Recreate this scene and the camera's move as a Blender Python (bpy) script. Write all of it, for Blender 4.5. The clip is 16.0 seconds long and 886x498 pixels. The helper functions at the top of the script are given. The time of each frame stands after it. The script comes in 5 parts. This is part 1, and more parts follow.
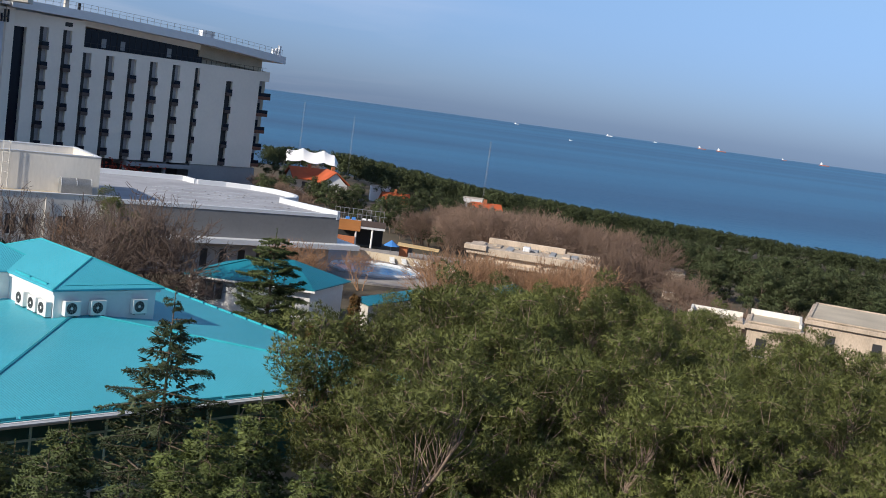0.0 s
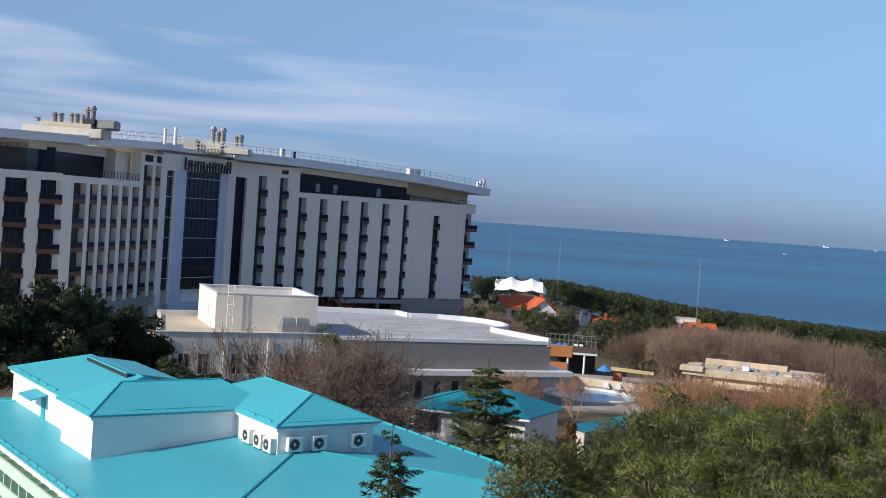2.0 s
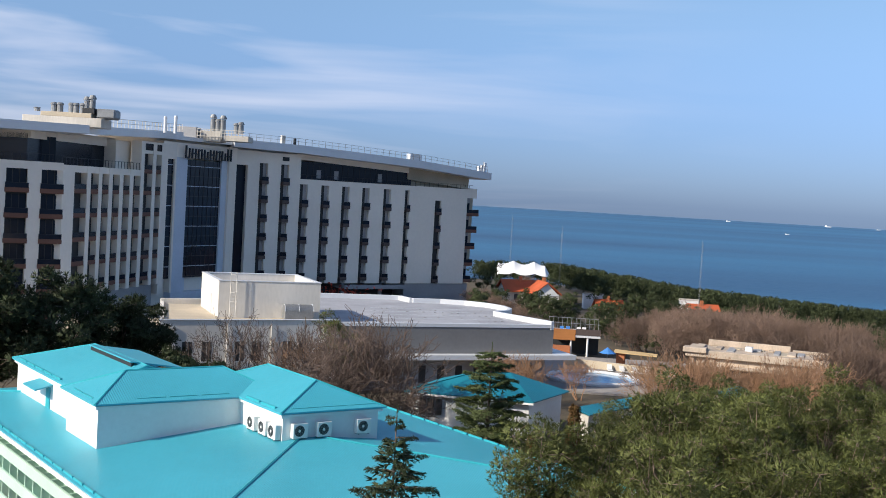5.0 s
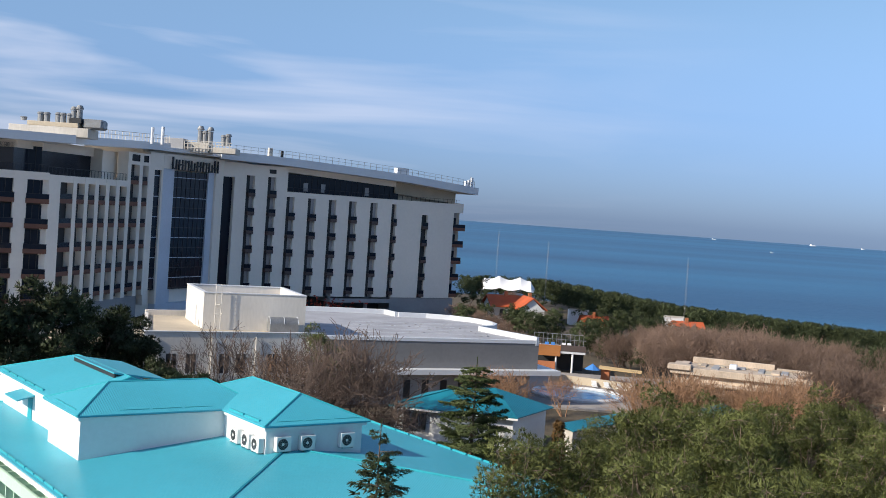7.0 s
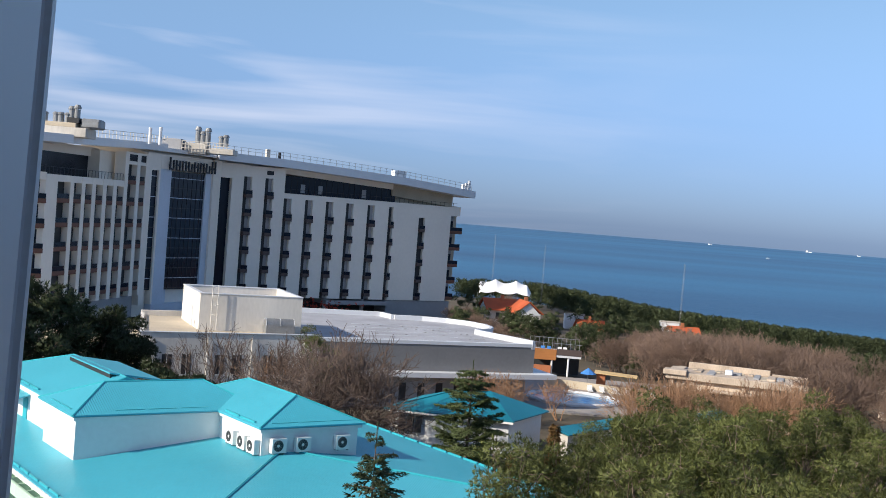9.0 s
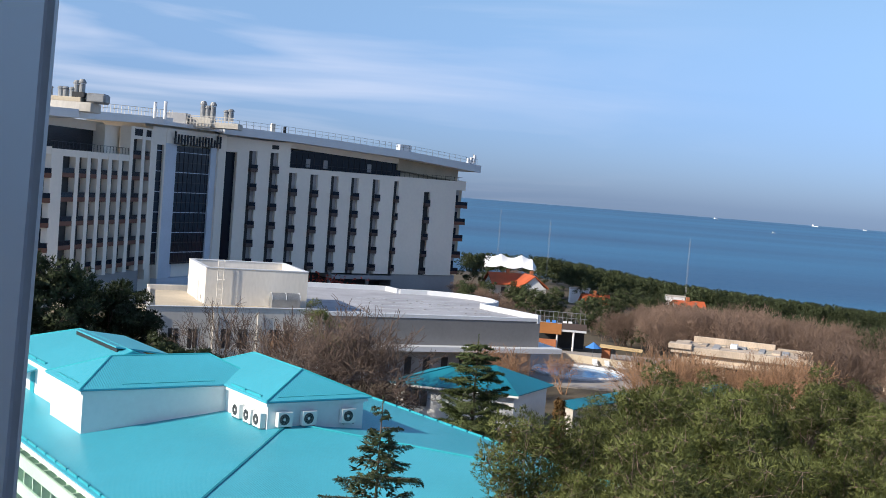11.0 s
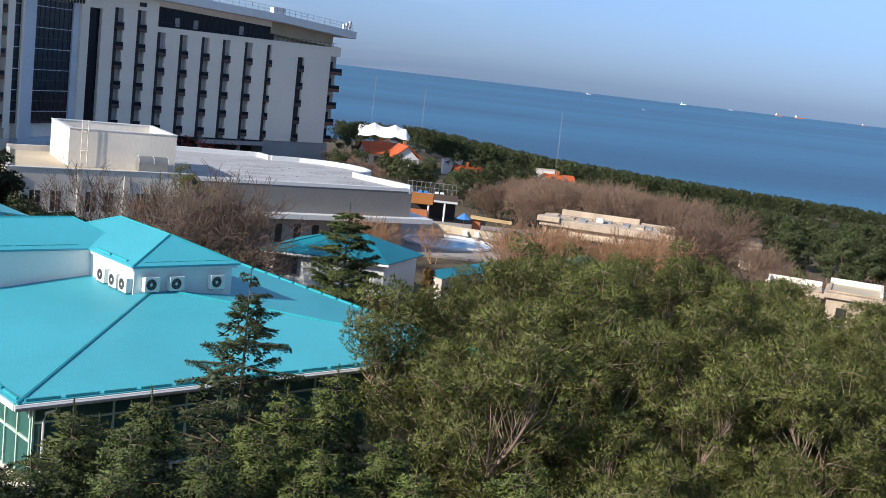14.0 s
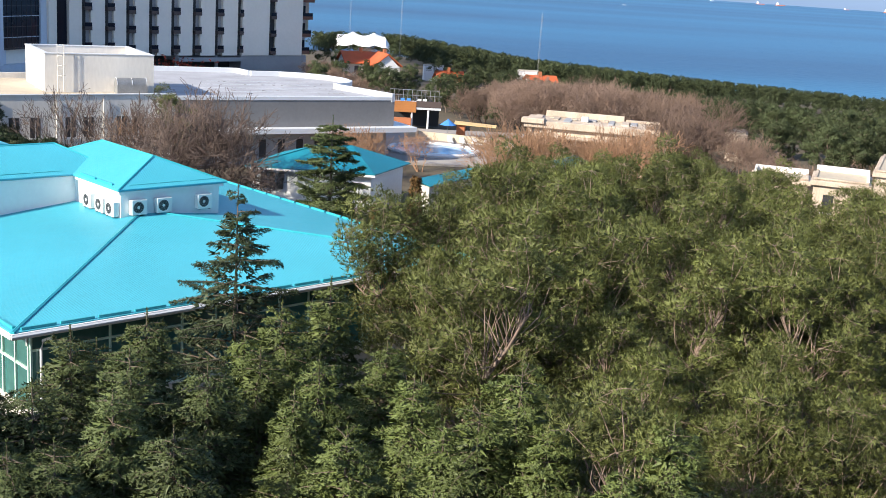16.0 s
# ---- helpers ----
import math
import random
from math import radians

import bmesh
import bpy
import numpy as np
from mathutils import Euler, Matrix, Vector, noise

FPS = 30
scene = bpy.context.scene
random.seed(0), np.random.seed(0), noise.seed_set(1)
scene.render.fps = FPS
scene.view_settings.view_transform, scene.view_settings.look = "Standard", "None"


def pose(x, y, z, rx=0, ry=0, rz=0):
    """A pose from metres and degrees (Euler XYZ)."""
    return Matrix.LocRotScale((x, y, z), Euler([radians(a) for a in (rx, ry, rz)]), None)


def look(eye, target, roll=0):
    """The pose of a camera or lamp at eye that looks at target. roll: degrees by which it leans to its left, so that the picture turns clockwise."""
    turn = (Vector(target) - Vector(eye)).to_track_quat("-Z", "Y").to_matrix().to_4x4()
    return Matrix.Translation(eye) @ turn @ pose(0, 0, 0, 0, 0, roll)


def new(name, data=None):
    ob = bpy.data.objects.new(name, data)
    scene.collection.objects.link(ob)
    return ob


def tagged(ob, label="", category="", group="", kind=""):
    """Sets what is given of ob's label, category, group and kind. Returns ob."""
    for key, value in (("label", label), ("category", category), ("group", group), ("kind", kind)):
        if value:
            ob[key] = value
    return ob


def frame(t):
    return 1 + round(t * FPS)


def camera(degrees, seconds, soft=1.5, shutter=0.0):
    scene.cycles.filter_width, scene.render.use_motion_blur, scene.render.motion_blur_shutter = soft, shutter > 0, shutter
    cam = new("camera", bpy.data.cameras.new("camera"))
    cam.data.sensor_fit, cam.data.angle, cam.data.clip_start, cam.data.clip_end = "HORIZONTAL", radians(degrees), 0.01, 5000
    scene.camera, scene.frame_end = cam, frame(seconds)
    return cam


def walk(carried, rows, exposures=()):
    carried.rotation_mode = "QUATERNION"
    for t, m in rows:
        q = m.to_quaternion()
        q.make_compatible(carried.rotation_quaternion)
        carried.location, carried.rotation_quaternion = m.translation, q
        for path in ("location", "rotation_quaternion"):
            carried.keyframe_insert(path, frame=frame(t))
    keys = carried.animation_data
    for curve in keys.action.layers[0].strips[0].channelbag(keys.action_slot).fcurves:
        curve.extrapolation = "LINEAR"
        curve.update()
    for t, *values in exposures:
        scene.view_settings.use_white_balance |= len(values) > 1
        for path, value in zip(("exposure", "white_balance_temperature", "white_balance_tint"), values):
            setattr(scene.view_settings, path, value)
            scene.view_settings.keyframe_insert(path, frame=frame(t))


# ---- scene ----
# camera: hand-held at an open window, high above the grounds; x offset, yaw, pitch, roll
cam = camera(41.28, 16.0, soft=0.9)
EYE = 20.0
ROWS = [
    (0, 0.060, -9.240, -7.097, -7.700),
    (0.5, 0.060, -9.865, -9.850, -5.456),
    (1, 0.060, -8.273, -7.082, -2.884),
    (1.5, 0.060, -4.459, -3.985, -3.256),
    (2, 0.060, 0.720, -1.954, -4.069),
    (2.5, 0.060, -2.141, -2.731, -3.991),
    (3, 0.060, -6.836, -4.102, -3.513),
    (3.5, 0.060, -1.541, -4.287, -2.998),
    (4, 0.060, 0.939, -3.895, -3.188),
    (6.5, 0.060, 0.266, -1.726, -3.779),
    (7, 0.060, 0.136, -1.952, -4.000),
    (7.5, 0.045, 0.167, -1.954, -4.243),
    (8, 0.028, 0.188, -1.786, -4.462),
    (10.5, 0.0055, -0.207, -2.084, -4.492),
    (11, 0.010, 0.239, -3.069, -4.499),
    (11.5, 0.012, 0.506, -3.738, -4.592),
    (12, 0.016, 0.521, -3.975, -4.568),
    (12.5, 0.018, 0.447, -4.271, -4.647),
    (13, 0.035, -1.791, -5.264, -4.802),
    (13.5, 0.060, -6.132, -7.071, -6.148),
    (14, 0.060, -5.800, -8.846, -6.485),
    (14.5, 0.060, -5.815, -9.366, -5.897),
    (15, 0.060, -7.762, -9.541, -4.500),
    (15.5, 0.060, -7.541, -11.536, -3.641),
    (16, 0.060, -6.943, -13.268, -3.661),
]
walk(cam, [(t, pose(dx, 0, EYE, 90 + pitch, roll, yaw)) for t, dx, yaw, pitch, roll in ROWS],
     [(t, e, 6820, 10) for t, e in ((0.0, -0.03), (0.5, 0.40), (1.0, 0.36), (1.5, 0.10), (2.5, 0.0), (4.0, 0.14), (8.0, 0.12), (10.4, 0.26), (11.0, 0.22), (12.5, 0.25), (13.5, 0.16), (14.5, 0.40), (15.0, 0.44), (16.0, 0.80))])

# ---- world, sun, exposure ----
SUN_AZ, SUN_EL = math.atan2(-0.835, -0.55), radians(30)   # bearing of the sun from +y towards +x
world = bpy.data.worlds.new("sky")
scene.world = world
world.use_nodes = True
wn, wl = world.node_tree.nodes, world.node_tree.links
sky = wn.new("ShaderNodeTexSky")
sky.sky_type, sky.sun_disc = "NISHITA", False
sky.sun_elevation, sky.sun_rotation = SUN_EL, SUN_AZ
sky.air_density, sky.dust_density, sky.ozone_density = 1.0, 0.5, 3.0
bg = wn["Background"]
bg.inputs["Strength"].default_value = 0.14
# thin high cloud streaks, stretched along the horizon
tc = wn.new("ShaderNodeTexCoord")
mp = wn.new("ShaderNodeMapping")
mp.inputs["Scale"].default_value = (1.6, 1.6, 15.0)
mp.inputs["Rotation"].default_value = (0.0, 0.06, 0.0)
nz = wn.new("ShaderNodeTexNoise")
nz.inputs["Scale"].default_value, nz.inputs["Detail"].default_value, nz.inputs["Roughness"].default_value = 1.5, 5.0, 0.5
nz.inputs["Distortion"].default_value = 0.4
rp = wn.new("ShaderNodeMapRange")
rp.inputs["From Min"].default_value, rp.inputs["From Max"].default_value = 0.46, 0.80
rp.inputs["To Max"].default_value = 0.45
mx = wn.new("ShaderNodeMix")
mx.data_type = "RGBA"
mx.inputs["B"].default_value = (5.9, 6.1, 7.2, 1)
wl.new(tc.outputs["Generated"], mp.inputs["Vector"])
wl.new(mp.outputs["Vector"], nz.inputs["Vector"])
wl.new(nz.outputs["Fac"], rp.inputs["Value"])
# the cloud thins out towards +x and towards the sea
cv = wn.new("ShaderNodeSeparateXYZ")
cm = wn.new("ShaderNodeMapRange")
cm.interpolation_type = "SMOOTHSTEP"
cm.inputs["From Min"].default_value, cm.inputs["From Max"].default_value = 0.30, -0.30
cm.inputs["To Min"].default_value, cm.inputs["To Max"].default_value = 0.02, 2.0
cf = wn.new("ShaderNodeMath")
cf.operation = "MULTIPLY"
wl.new(tc.outputs["Generated"], cv.inputs["Vector"])
wl.new(cv.outputs["X"], cm.inputs["Value"])
wl.new(rp.outputs["Result"], cf.inputs[0])
wl.new(cm.outputs["Result"], cf.inputs[1])
wl.new(cf.outputs[0], mx.inputs["Factor"])
tint = wn.new("ShaderNodeMix")
tint.data_type, tint.blend_type = "RGBA", "MULTIPLY"
tint.inputs["Factor"].default_value = 1.0
# sea haze: the sky is duller and bluer towards the horizon
hz = wn.new("ShaderNodeSeparateXYZ")
hr = wn.new("ShaderNodeMapRange")
hr.interpolation_type = "SMOOTHSTEP"
hr.inputs["From Min"].default_value, hr.inputs["From Max"].default_value = -0.02, 0.24
hm = wn.new("ShaderNodeMix")
hm.data_type = "RGBA"
hm.inputs["A"].default_value, hm.inputs["B"].default_value = (0.292, 0.437, 0.90, 1), (0.79, 0.86, 0.94, 1)
wl.new(tc.outputs["Generated"], hz.inputs["Vector"])
wl.new(hz.outputs["Z"], hr.inputs["Value"])
wl.new(hr.outputs["Result"], hm.inputs["Factor"])
wl.new(hm.outputs["Result"], tint.inputs["B"])
wl.new(sky.outputs["Color"], tint.inputs["A"])
wl.new(tint.outputs["Result"], mx.inputs["A"])
wl.new(mx.outputs["Result"], bg.inputs["Color"])

sun_data = bpy.data.lights.new("sun", "SUN")
sun_data.energy, sun_data.angle, sun_data.color = 5.0, radians(0.5), (1.0, 0.93, 0.82)
sun_dir = Vector((math.sin(SUN_AZ) * math.cos(SUN_EL), math.cos(SUN_AZ) * math.cos(SUN_EL), math.sin(SUN_EL)))
sun = new("sun", sun_data)
sun.matrix_world = look((0, 0, 60), Vector((0, 0, 60)) - sun_dir)


# ---- materials ----
def mat(name, base, rough=0.7, metal=0.0, var=0.12, scale=1.0, bump=0.0, bump_scale=20.0, leaf=0.0, dark=None, island=0.0, obj=0.0, spec=0.5, stretch=(1, 1, 1)):
    """A surface with stains at a large and grain at a small scale; dark: colour of the stains; island, obj: variation of pieces."""
    m = bpy.data.materials.new(name)
    m.use_nodes = True
    n, l = m.node_tree.nodes, m.node_tree.links
    p = n["Principled BSDF"]
    p.inputs["Roughness"].default_value, p.inputs["Metallic"].default_value = rough, metal
    p.inputs["Specular IOR Level"].default_value = spec
    co = n.new("ShaderNodeTexCoord")
    mp = n.new("ShaderNodeMapping")
    mp.inputs["Scale"].default_value = stretch
    l.new(co.outputs["Object"], mp.inputs["Vector"])
    big = n.new("ShaderNodeTexNoise")
    big.inputs["Scale"].default_value, big.inputs["Detail"].default_value = 0.35 * scale, 6
    fine = n.new("ShaderNodeTexNoise")
    fine.inputs["Scale"].default_value, fine.inputs["Detail"].default_value = 6.0 * scale, 4
    l.new(mp.outputs["Vector"], big.inputs["Vector"])
    l.new(mp.outputs["Vector"], fine.inputs["Vector"])
    add = n.new("ShaderNodeMath")
    add.operation = "MULTIPLY_ADD"
    add.inputs[1].default_value = 0.45
    l.new(fine.outputs["Fac"], add.inputs[0])
    l.new(big.outputs["Fac"], add.inputs[2])
    rng = n.new("ShaderNodeMapRange")
    rng.inputs["From Min"].default_value, rng.inputs["From Max"].default_value = 0.45, 1.0
    l.new(add.outputs[0], rng.inputs["Value"])
    mix = n.new("ShaderNodeMix")
    mix.data_type = "RGBA"
    d = dark or tuple(c * (1 - 2.2 * var) for c in base)
    mix.inputs["A"].default_value = (*d, 1)
    mix.inputs["B"].default_value = (*[min(1, c * (1 + 0.5 * var)) for c in base], 1)
    l.new(rng.outputs["Result"], mix.inputs["Factor"])
    out = mix.outputs["Result"]
    for amount, node, socket in ((island, "ShaderNodeNewGeometry", "Random Per Island"), (obj, "ShaderNodeObjectInfo", "Random")):
        if amount:
            g = n.new(node)
            r = n.new("ShaderNodeMapRange")
            r.inputs["To Min"].default_value, r.inputs["To Max"].default_value = 1 - amount, 1 + amount
            l.new(g.outputs[socket], r.inputs["Value"])
            hs = n.new("ShaderNodeHueSaturation")
            l.new(r.outputs["Result"], hs.inputs["Value"])
            l.new(out, hs.inputs["Color"])
            out = hs.outputs["Color"]
    l.new(out, p.inputs["Base Color"])
    if leaf:
        tr = n.new("ShaderNodeBsdfTranslucent")
        l.new(out, tr.inputs["Color"])
        ms = n.new("ShaderNodeMixShader")
        ms.inputs["Fac"].default_value = leaf
        l.new(p.outputs["BSDF"], ms.inputs[1])
        l.new(tr.outputs["BSDF"], ms.inputs[2])
        l.new(ms.outputs["Shader"], n["Material Output"].inputs["Surface"])
    if bump:
        b = n.new("ShaderNodeTexNoise")
        b.inputs["Scale"].default_value, b.inputs["Detail"].default_value = bump_scale, 5
        l.new(mp.outputs["Vector"], b.inputs["Vector"])
        bn = n.new("ShaderNodeBump")
        bn.inputs["Strength"].default_value, bn.inputs["Distance"].default_value = bump, 0.02
        l.new(b.outputs["Fac"], bn.inputs["Height"])
        l.new(bn.outputs["Normal"], p.inputs["Normal"])
    return m


M = {
    "teal": mat("teal_painted_steel", (0.060, 0.43, 0.54), 0.36, 0, 0.07, 0.5, 0.05, 8),
    "teal_trim": mat("teal_trim_steel", (0.03, 0.40, 0.47), 0.4, 0, 0.08),
    "teal_old": mat("older_teal_steel", (0.006, 0.20, 0.28), 0.4, 0, 0.15, 1.0),
    "white": mat("white_render", (0.80, 0.80, 0.80), 0.8, 0, 0.05, 0.6, 0.1, 30),
    "cream": mat("cream_render", (0.62, 0.58, 0.52), 0.85, 0, 0.14, 0.7, 0.15, 25, stretch=(1, 1, 0.3)),
    "plaster": mat("pale_weathered_plaster", (0.76, 0.72, 0.66), 0.85, 0, 0.10, 0.7, 0.15, 25, stretch=(1, 1, 0.3)),
    "hotel": mat("off_white_cladding", (0.88, 0.80, 0.70), 0.7, 0, 0.05, 0.3),
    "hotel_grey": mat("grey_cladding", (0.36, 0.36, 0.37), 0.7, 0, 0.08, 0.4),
    "hotel_blue": mat("pale_blue_panel", (0.58, 0.64, 0.73), 0.5, 0, 0.08, 0.4),
    "roof_edge": mat("pale_metal_fascia", (0.70, 0.72, 0.75), 0.45, 0.1, 0.05, 0.3),
    "brown": mat("brown_balcony_panel", (0.17, 0.075, 0.05), 0.7, 0, 0.12, 0.6),
    "dark_brown": mat("dark_balcony_panel", (0.09, 0.065, 0.06), 0.7, 0, 0.12, 0.6),
    # near-black for dark fittings, and for shade painted into recesses and openings
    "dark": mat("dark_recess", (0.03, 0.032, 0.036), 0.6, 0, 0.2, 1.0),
    "glass": mat("dark_glazing", (0.010, 0.016, 0.030), 0.15, 0, 0.2, 0.5, spec=0.25),
    "green_glass": mat("green_tinted_glazing", (0.05, 0.16, 0.15), 0.07, 0, 0.2, 0.5, spec=0.6),
    "mint": mat("mint_painted_concrete", (0.52, 0.72, 0.62), 0.8, 0, 0.08, 1.0),
    "steel": mat("galvanised_steel", (0.34, 0.35, 0.36), 0.5, 0.5, 0.2, 2.0),
    "grey": mat("grey_render", (0.20, 0.20, 0.205), 0.85, 0, 0.1, 0.5, 0.1, 20),
    "membrane": mat("pale_roof_membrane", (0.40, 0.405, 0.44), 0.75, 0, 0.14, 0.8),
    "beige": mat("beige_stone", (0.55, 0.47, 0.36), 0.85, 0, 0.12, 0.8, 0.2, 12),
    "orange": mat("orange_clay_tile", (0.58, 0.12, 0.04), 0.75, 0, 0.15, 1.0),
    "ruin": mat("weathered_beige_render", (0.58, 0.47, 0.37), 0.9, 0, 0.22, 1.4, 0.3, 8, stretch=(1, 1, 0.4)),
    "wood": mat("orange_wood_cladding", (0.42, 0.17, 0.05), 0.6, 0, 0.12, 1.0, stretch=(1, 1, 6)),
    "membrane_white": mat("white_tent_membrane", (0.86, 0.86, 0.87), 0.6, 0, 0.03, 0.5),
    "black": mat("black_sign", (0.02, 0.02, 0.025), 0.5, 0, 0.1),
    "bark": mat("grey_brown_bark", (0.17, 0.13, 0.10), 0.9, 0, 0.2, 3.0, 0.5, 15, stretch=(1, 1, 0.3)),
    "pine_bark": mat("pink_grey_pine_bark", (0.30, 0.22, 0.175), 0.9, 0, 0.25, 3.0, 0.5, 12, stretch=(1, 1, 0.3)),
    "twig": mat("brown_winter_twigs", (0.165, 0.118, 0.097), 0.9, 0, 0.2, 1.0, obj=0.3),
    "far_twig": mat("far_brown_twigs", (0.235, 0.158, 0.120), 0.9, 0, 0.2, 0.3, obj=0.3),
    "pale_twig": mat("pale_winter_twigs", (0.38, 0.22, 0.13), 0.9, 0, 0.2, 1.0, obj=0.25),
    "needles": mat("olive_pine_needles", (0.168, 0.192, 0.058), 0.55, 0, 0.24, 0.6, island=0.42, obj=0.2, leaf=0.06, spec=0.3),
    "cedar": mat("green_cedar_needles", (0.135, 0.175, 0.052), 0.55, 0, 0.2, 0.6, island=0.35, obj=0.25, leaf=0.05, spec=0.3),
    # cedar needles darkened: shade of the left cluster put into the base colour
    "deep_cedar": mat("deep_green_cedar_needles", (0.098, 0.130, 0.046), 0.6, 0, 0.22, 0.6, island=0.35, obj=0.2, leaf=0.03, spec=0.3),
    "dark_needles": mat("dark_cedar_needles", (0.052, 0.072, 0.030), 0.6, 0, 0.25, 0.8, island=0.3, spec=0.3),
    "rust_needles": mat("rusty_cypress_foliage", (0.16, 0.085, 0.022), 0.7, 0, 0.25, 0.8, island=0.35),
    "forest": mat("far_pine_foliage", (0.098, 0.125, 0.058), 0.7, 0, 0.25, 0.1, island=0.3, obj=0.25, spec=0.2),
    "ground": mat("leaf_litter_ground", (0.12, 0.095, 0.062), 0.95, 0, 0.25, 0.6, 0.4, 6),
    "paving": mat("grey_paving", (0.34, 0.31, 0.29), 0.9, 0, 0.15, 0.8),
    "plaza": mat("pale_concrete_paving", (0.48, 0.45, 0.41), 0.9, 0, 0.12, 0.8, 0.1, 10),
    "pool": mat("blue_pool_water", (0.16, 0.36, 0.55), 0.12, 0, 0.2, 0.6, 0.2, 3),
    "canvas_blue": mat("blue_canvas", (0.06, 0.25, 0.65), 0.7, 0, 0.1),
    "canvas_yellow": mat("yellow_canvas", (0.62, 0.44, 0.22), 0.7, 0, 0.1),
    "terracotta": mat("terracotta_paint", (0.45, 0.16, 0.07), 0.8, 0, 0.1),
    "pvc": mat("pale_window_plastic", (0.86, 0.88, 0.92), 0.4, 0, 0.02),
    "ac": mat("white_enamel", (0.78, 0.78, 0.76), 0.4, 0, 0.05),
    "ship": mat("white_ship_paint", (0.85, 0.85, 0.85), 0.5, 0, 0.05),
    "ship_red": mat("rusty_hull_paint", (0.35, 0.12, 0.09), 0.6, 0, 0.1),
    "flower": mat("red_autumn_leaves", (0.45, 0.06, 0.03), 0.7, 0, 0.2, 1.0, island=0.3),
}

sea_mat = bpy.data.materials.new("sea_water")
sea_mat.use_nodes = True
_n, _l = sea_mat.node_tree.nodes, sea_mat.node_tree.links
_p = _n["Principled BSDF"]
_p.inputs["Roughness"].default_value = 0.35
_p.inputs["Specular IOR Level"].default_value = 0.18
_co = _n.new("ShaderNodeTexCoord")
_mp = _n.new("ShaderNodeMapping")
_mp.inputs["Scale"].default_value = (0.0005, 0.0035, 1)
_no = _n.new("ShaderNodeTexNoise")
_no.inputs["Scale"].default_value, _no.inputs["Detail"].default_value = 1.0, 3
_cr = _n.new("ShaderNodeMix")
_cr.data_type = "RGBA"
_cr.inputs["A"].default_value, _cr.inputs["B"].default_value = (0.003, 0.050, 0.125, 1), (0.013, 0.120, 0.240, 1)
_l.new(_co.outputs["Object"], _mp.inputs["Vector"])
_l.new(_mp.outputs["Vector"], _no.inputs["Vector"])
_mr = _n.new("ShaderNodeMapRange")
_mr.inputs["From Min"].default_value, _mr.inputs["From Max"].default_value = 0.36, 0.64
_l.new(_no.outputs["Fac"], _mr.inputs["Value"])
_l.new(_mr.outputs["Result"], _cr.inputs["Factor"])
_l.new(_cr.outputs["Result"], _p.inputs["Base Color"])
_w = _n.new("ShaderNodeTexNoise")
_w.inputs["Scale"].default_value, _w.inputs["Detail"].default_value = 0.15, 6
_l.new(_co.outputs["Object"], _w.inputs["Vector"])
_b = _n.new("ShaderNodeBump")
_b.inputs["Strength"].default_value, _b.inputs["Distance"].default_value = 0.6, 1.0
_l.new(_w.outputs["Fac"], _b.inputs["Height"])
_l.new(_b.outputs["Normal"], _p.inputs["Normal"])


# ---- building helpers ----
def thing(name, label, category, at=(0, 0, 0), turn=0.0, group="", kind=""):
    """An empty at the base of a thing."""
    ob = new(name)
    ob.matrix_basis = pose(*at, 0, 0, turn)
    return tagged(ob, label, category, group, kind)


def part(name, bm, material, parent=None, label=""):
    """Links a bmesh as one mesh object under a thing or a part."""
    me = bpy.data.meshes.new(name)
    bm.to_mesh(me)
    bm.free()
    me.materials.append(M[material] if isinstance(material, str) else material)
    ob = new(name, me)
    if parent is not None:
        ob.parent = parent
    return tagged(ob, label)


def shared(name, me, parent, at=(0, 0, 0), turn=0.0, label=""):
    ob = new(name, me)
    ob.parent = parent
    ob.matrix_basis = pose(*at, 0, 0, turn)
    return tagged(ob, label)


def box(x0, x1, y0, y1, z0, z1, bm=None, bevel=0.0):
    bm = bm or bmesh.new()
    v = [bm.verts.new((x, y, z)) for z in (z0, z1) for y in (y0, y1) for x in (x0, x1)]
    made = [bm.faces.new([v[i] for i in q]) for q in ((0, 2, 3, 1), (4, 5, 7, 6), (0, 1, 5, 4), (2, 6, 7, 3), (0, 4, 6, 2), (1, 3, 7, 5))]
    if bevel:
        edges = list({e for f in made for e in f.edges})
        bmesh.ops.bevel(bm, geom=edges, offset=bevel, segments=1, affect="EDGES")
    return bm


def prism(pts, z0, z1, bm=None):
    """A closed outline (anticlockwise from above) drawn up from z0 to z1."""
    bm = bm or bmesh.new()
    lo = [bm.verts.new((x, y, z0)) for x, y in pts]
    hi = [bm.verts.new((x, y, z1)) for x, y in pts]
    k = len(pts)
    for i in range(k):
        bm.faces.new((lo[i], lo[(i + 1) % k], hi[(i + 1) % k], hi[i]))
    bm.faces.new(hi)
    bm.faces.new(lo[::-1])
    return bm


def tube(path, radii, sides=6, bm=None):
    """A tapered round rod along a path of points."""
    bm = bm or bmesh.new()
    path = [Vector(q) for q in path]
    rings = []
    for i, q in enumerate(path):
        d = (path[min(i + 1, len(path) - 1)] - path[max(i - 1, 0)]).normalized()
        a = d.orthogonal().normalized()
        b = d.cross(a)
        r = radii[i] if isinstance(radii, (list, tuple)) else radii
        rings.append([bm.verts.new(q + r * (math.cos(6.2832 * k / sides) * a + math.sin(6.2832 * k / sides) * b)) for k in range(sides)])
    for r0, r1 in zip(rings, rings[1:]):
        for k in range(sides):
            bm.faces.new((r0[k], r0[(k + 1) % sides], r1[(k + 1) % sides], r1[k]))
    bm.faces.new(rings[0][::-1])
    bm.faces.new(rings[-1])
    return bm


def cyl(x, y, z0, z1, r, sides=12, bm=None):
    return tube([(x, y, z0), (x, y, z1)], r, sides, bm)


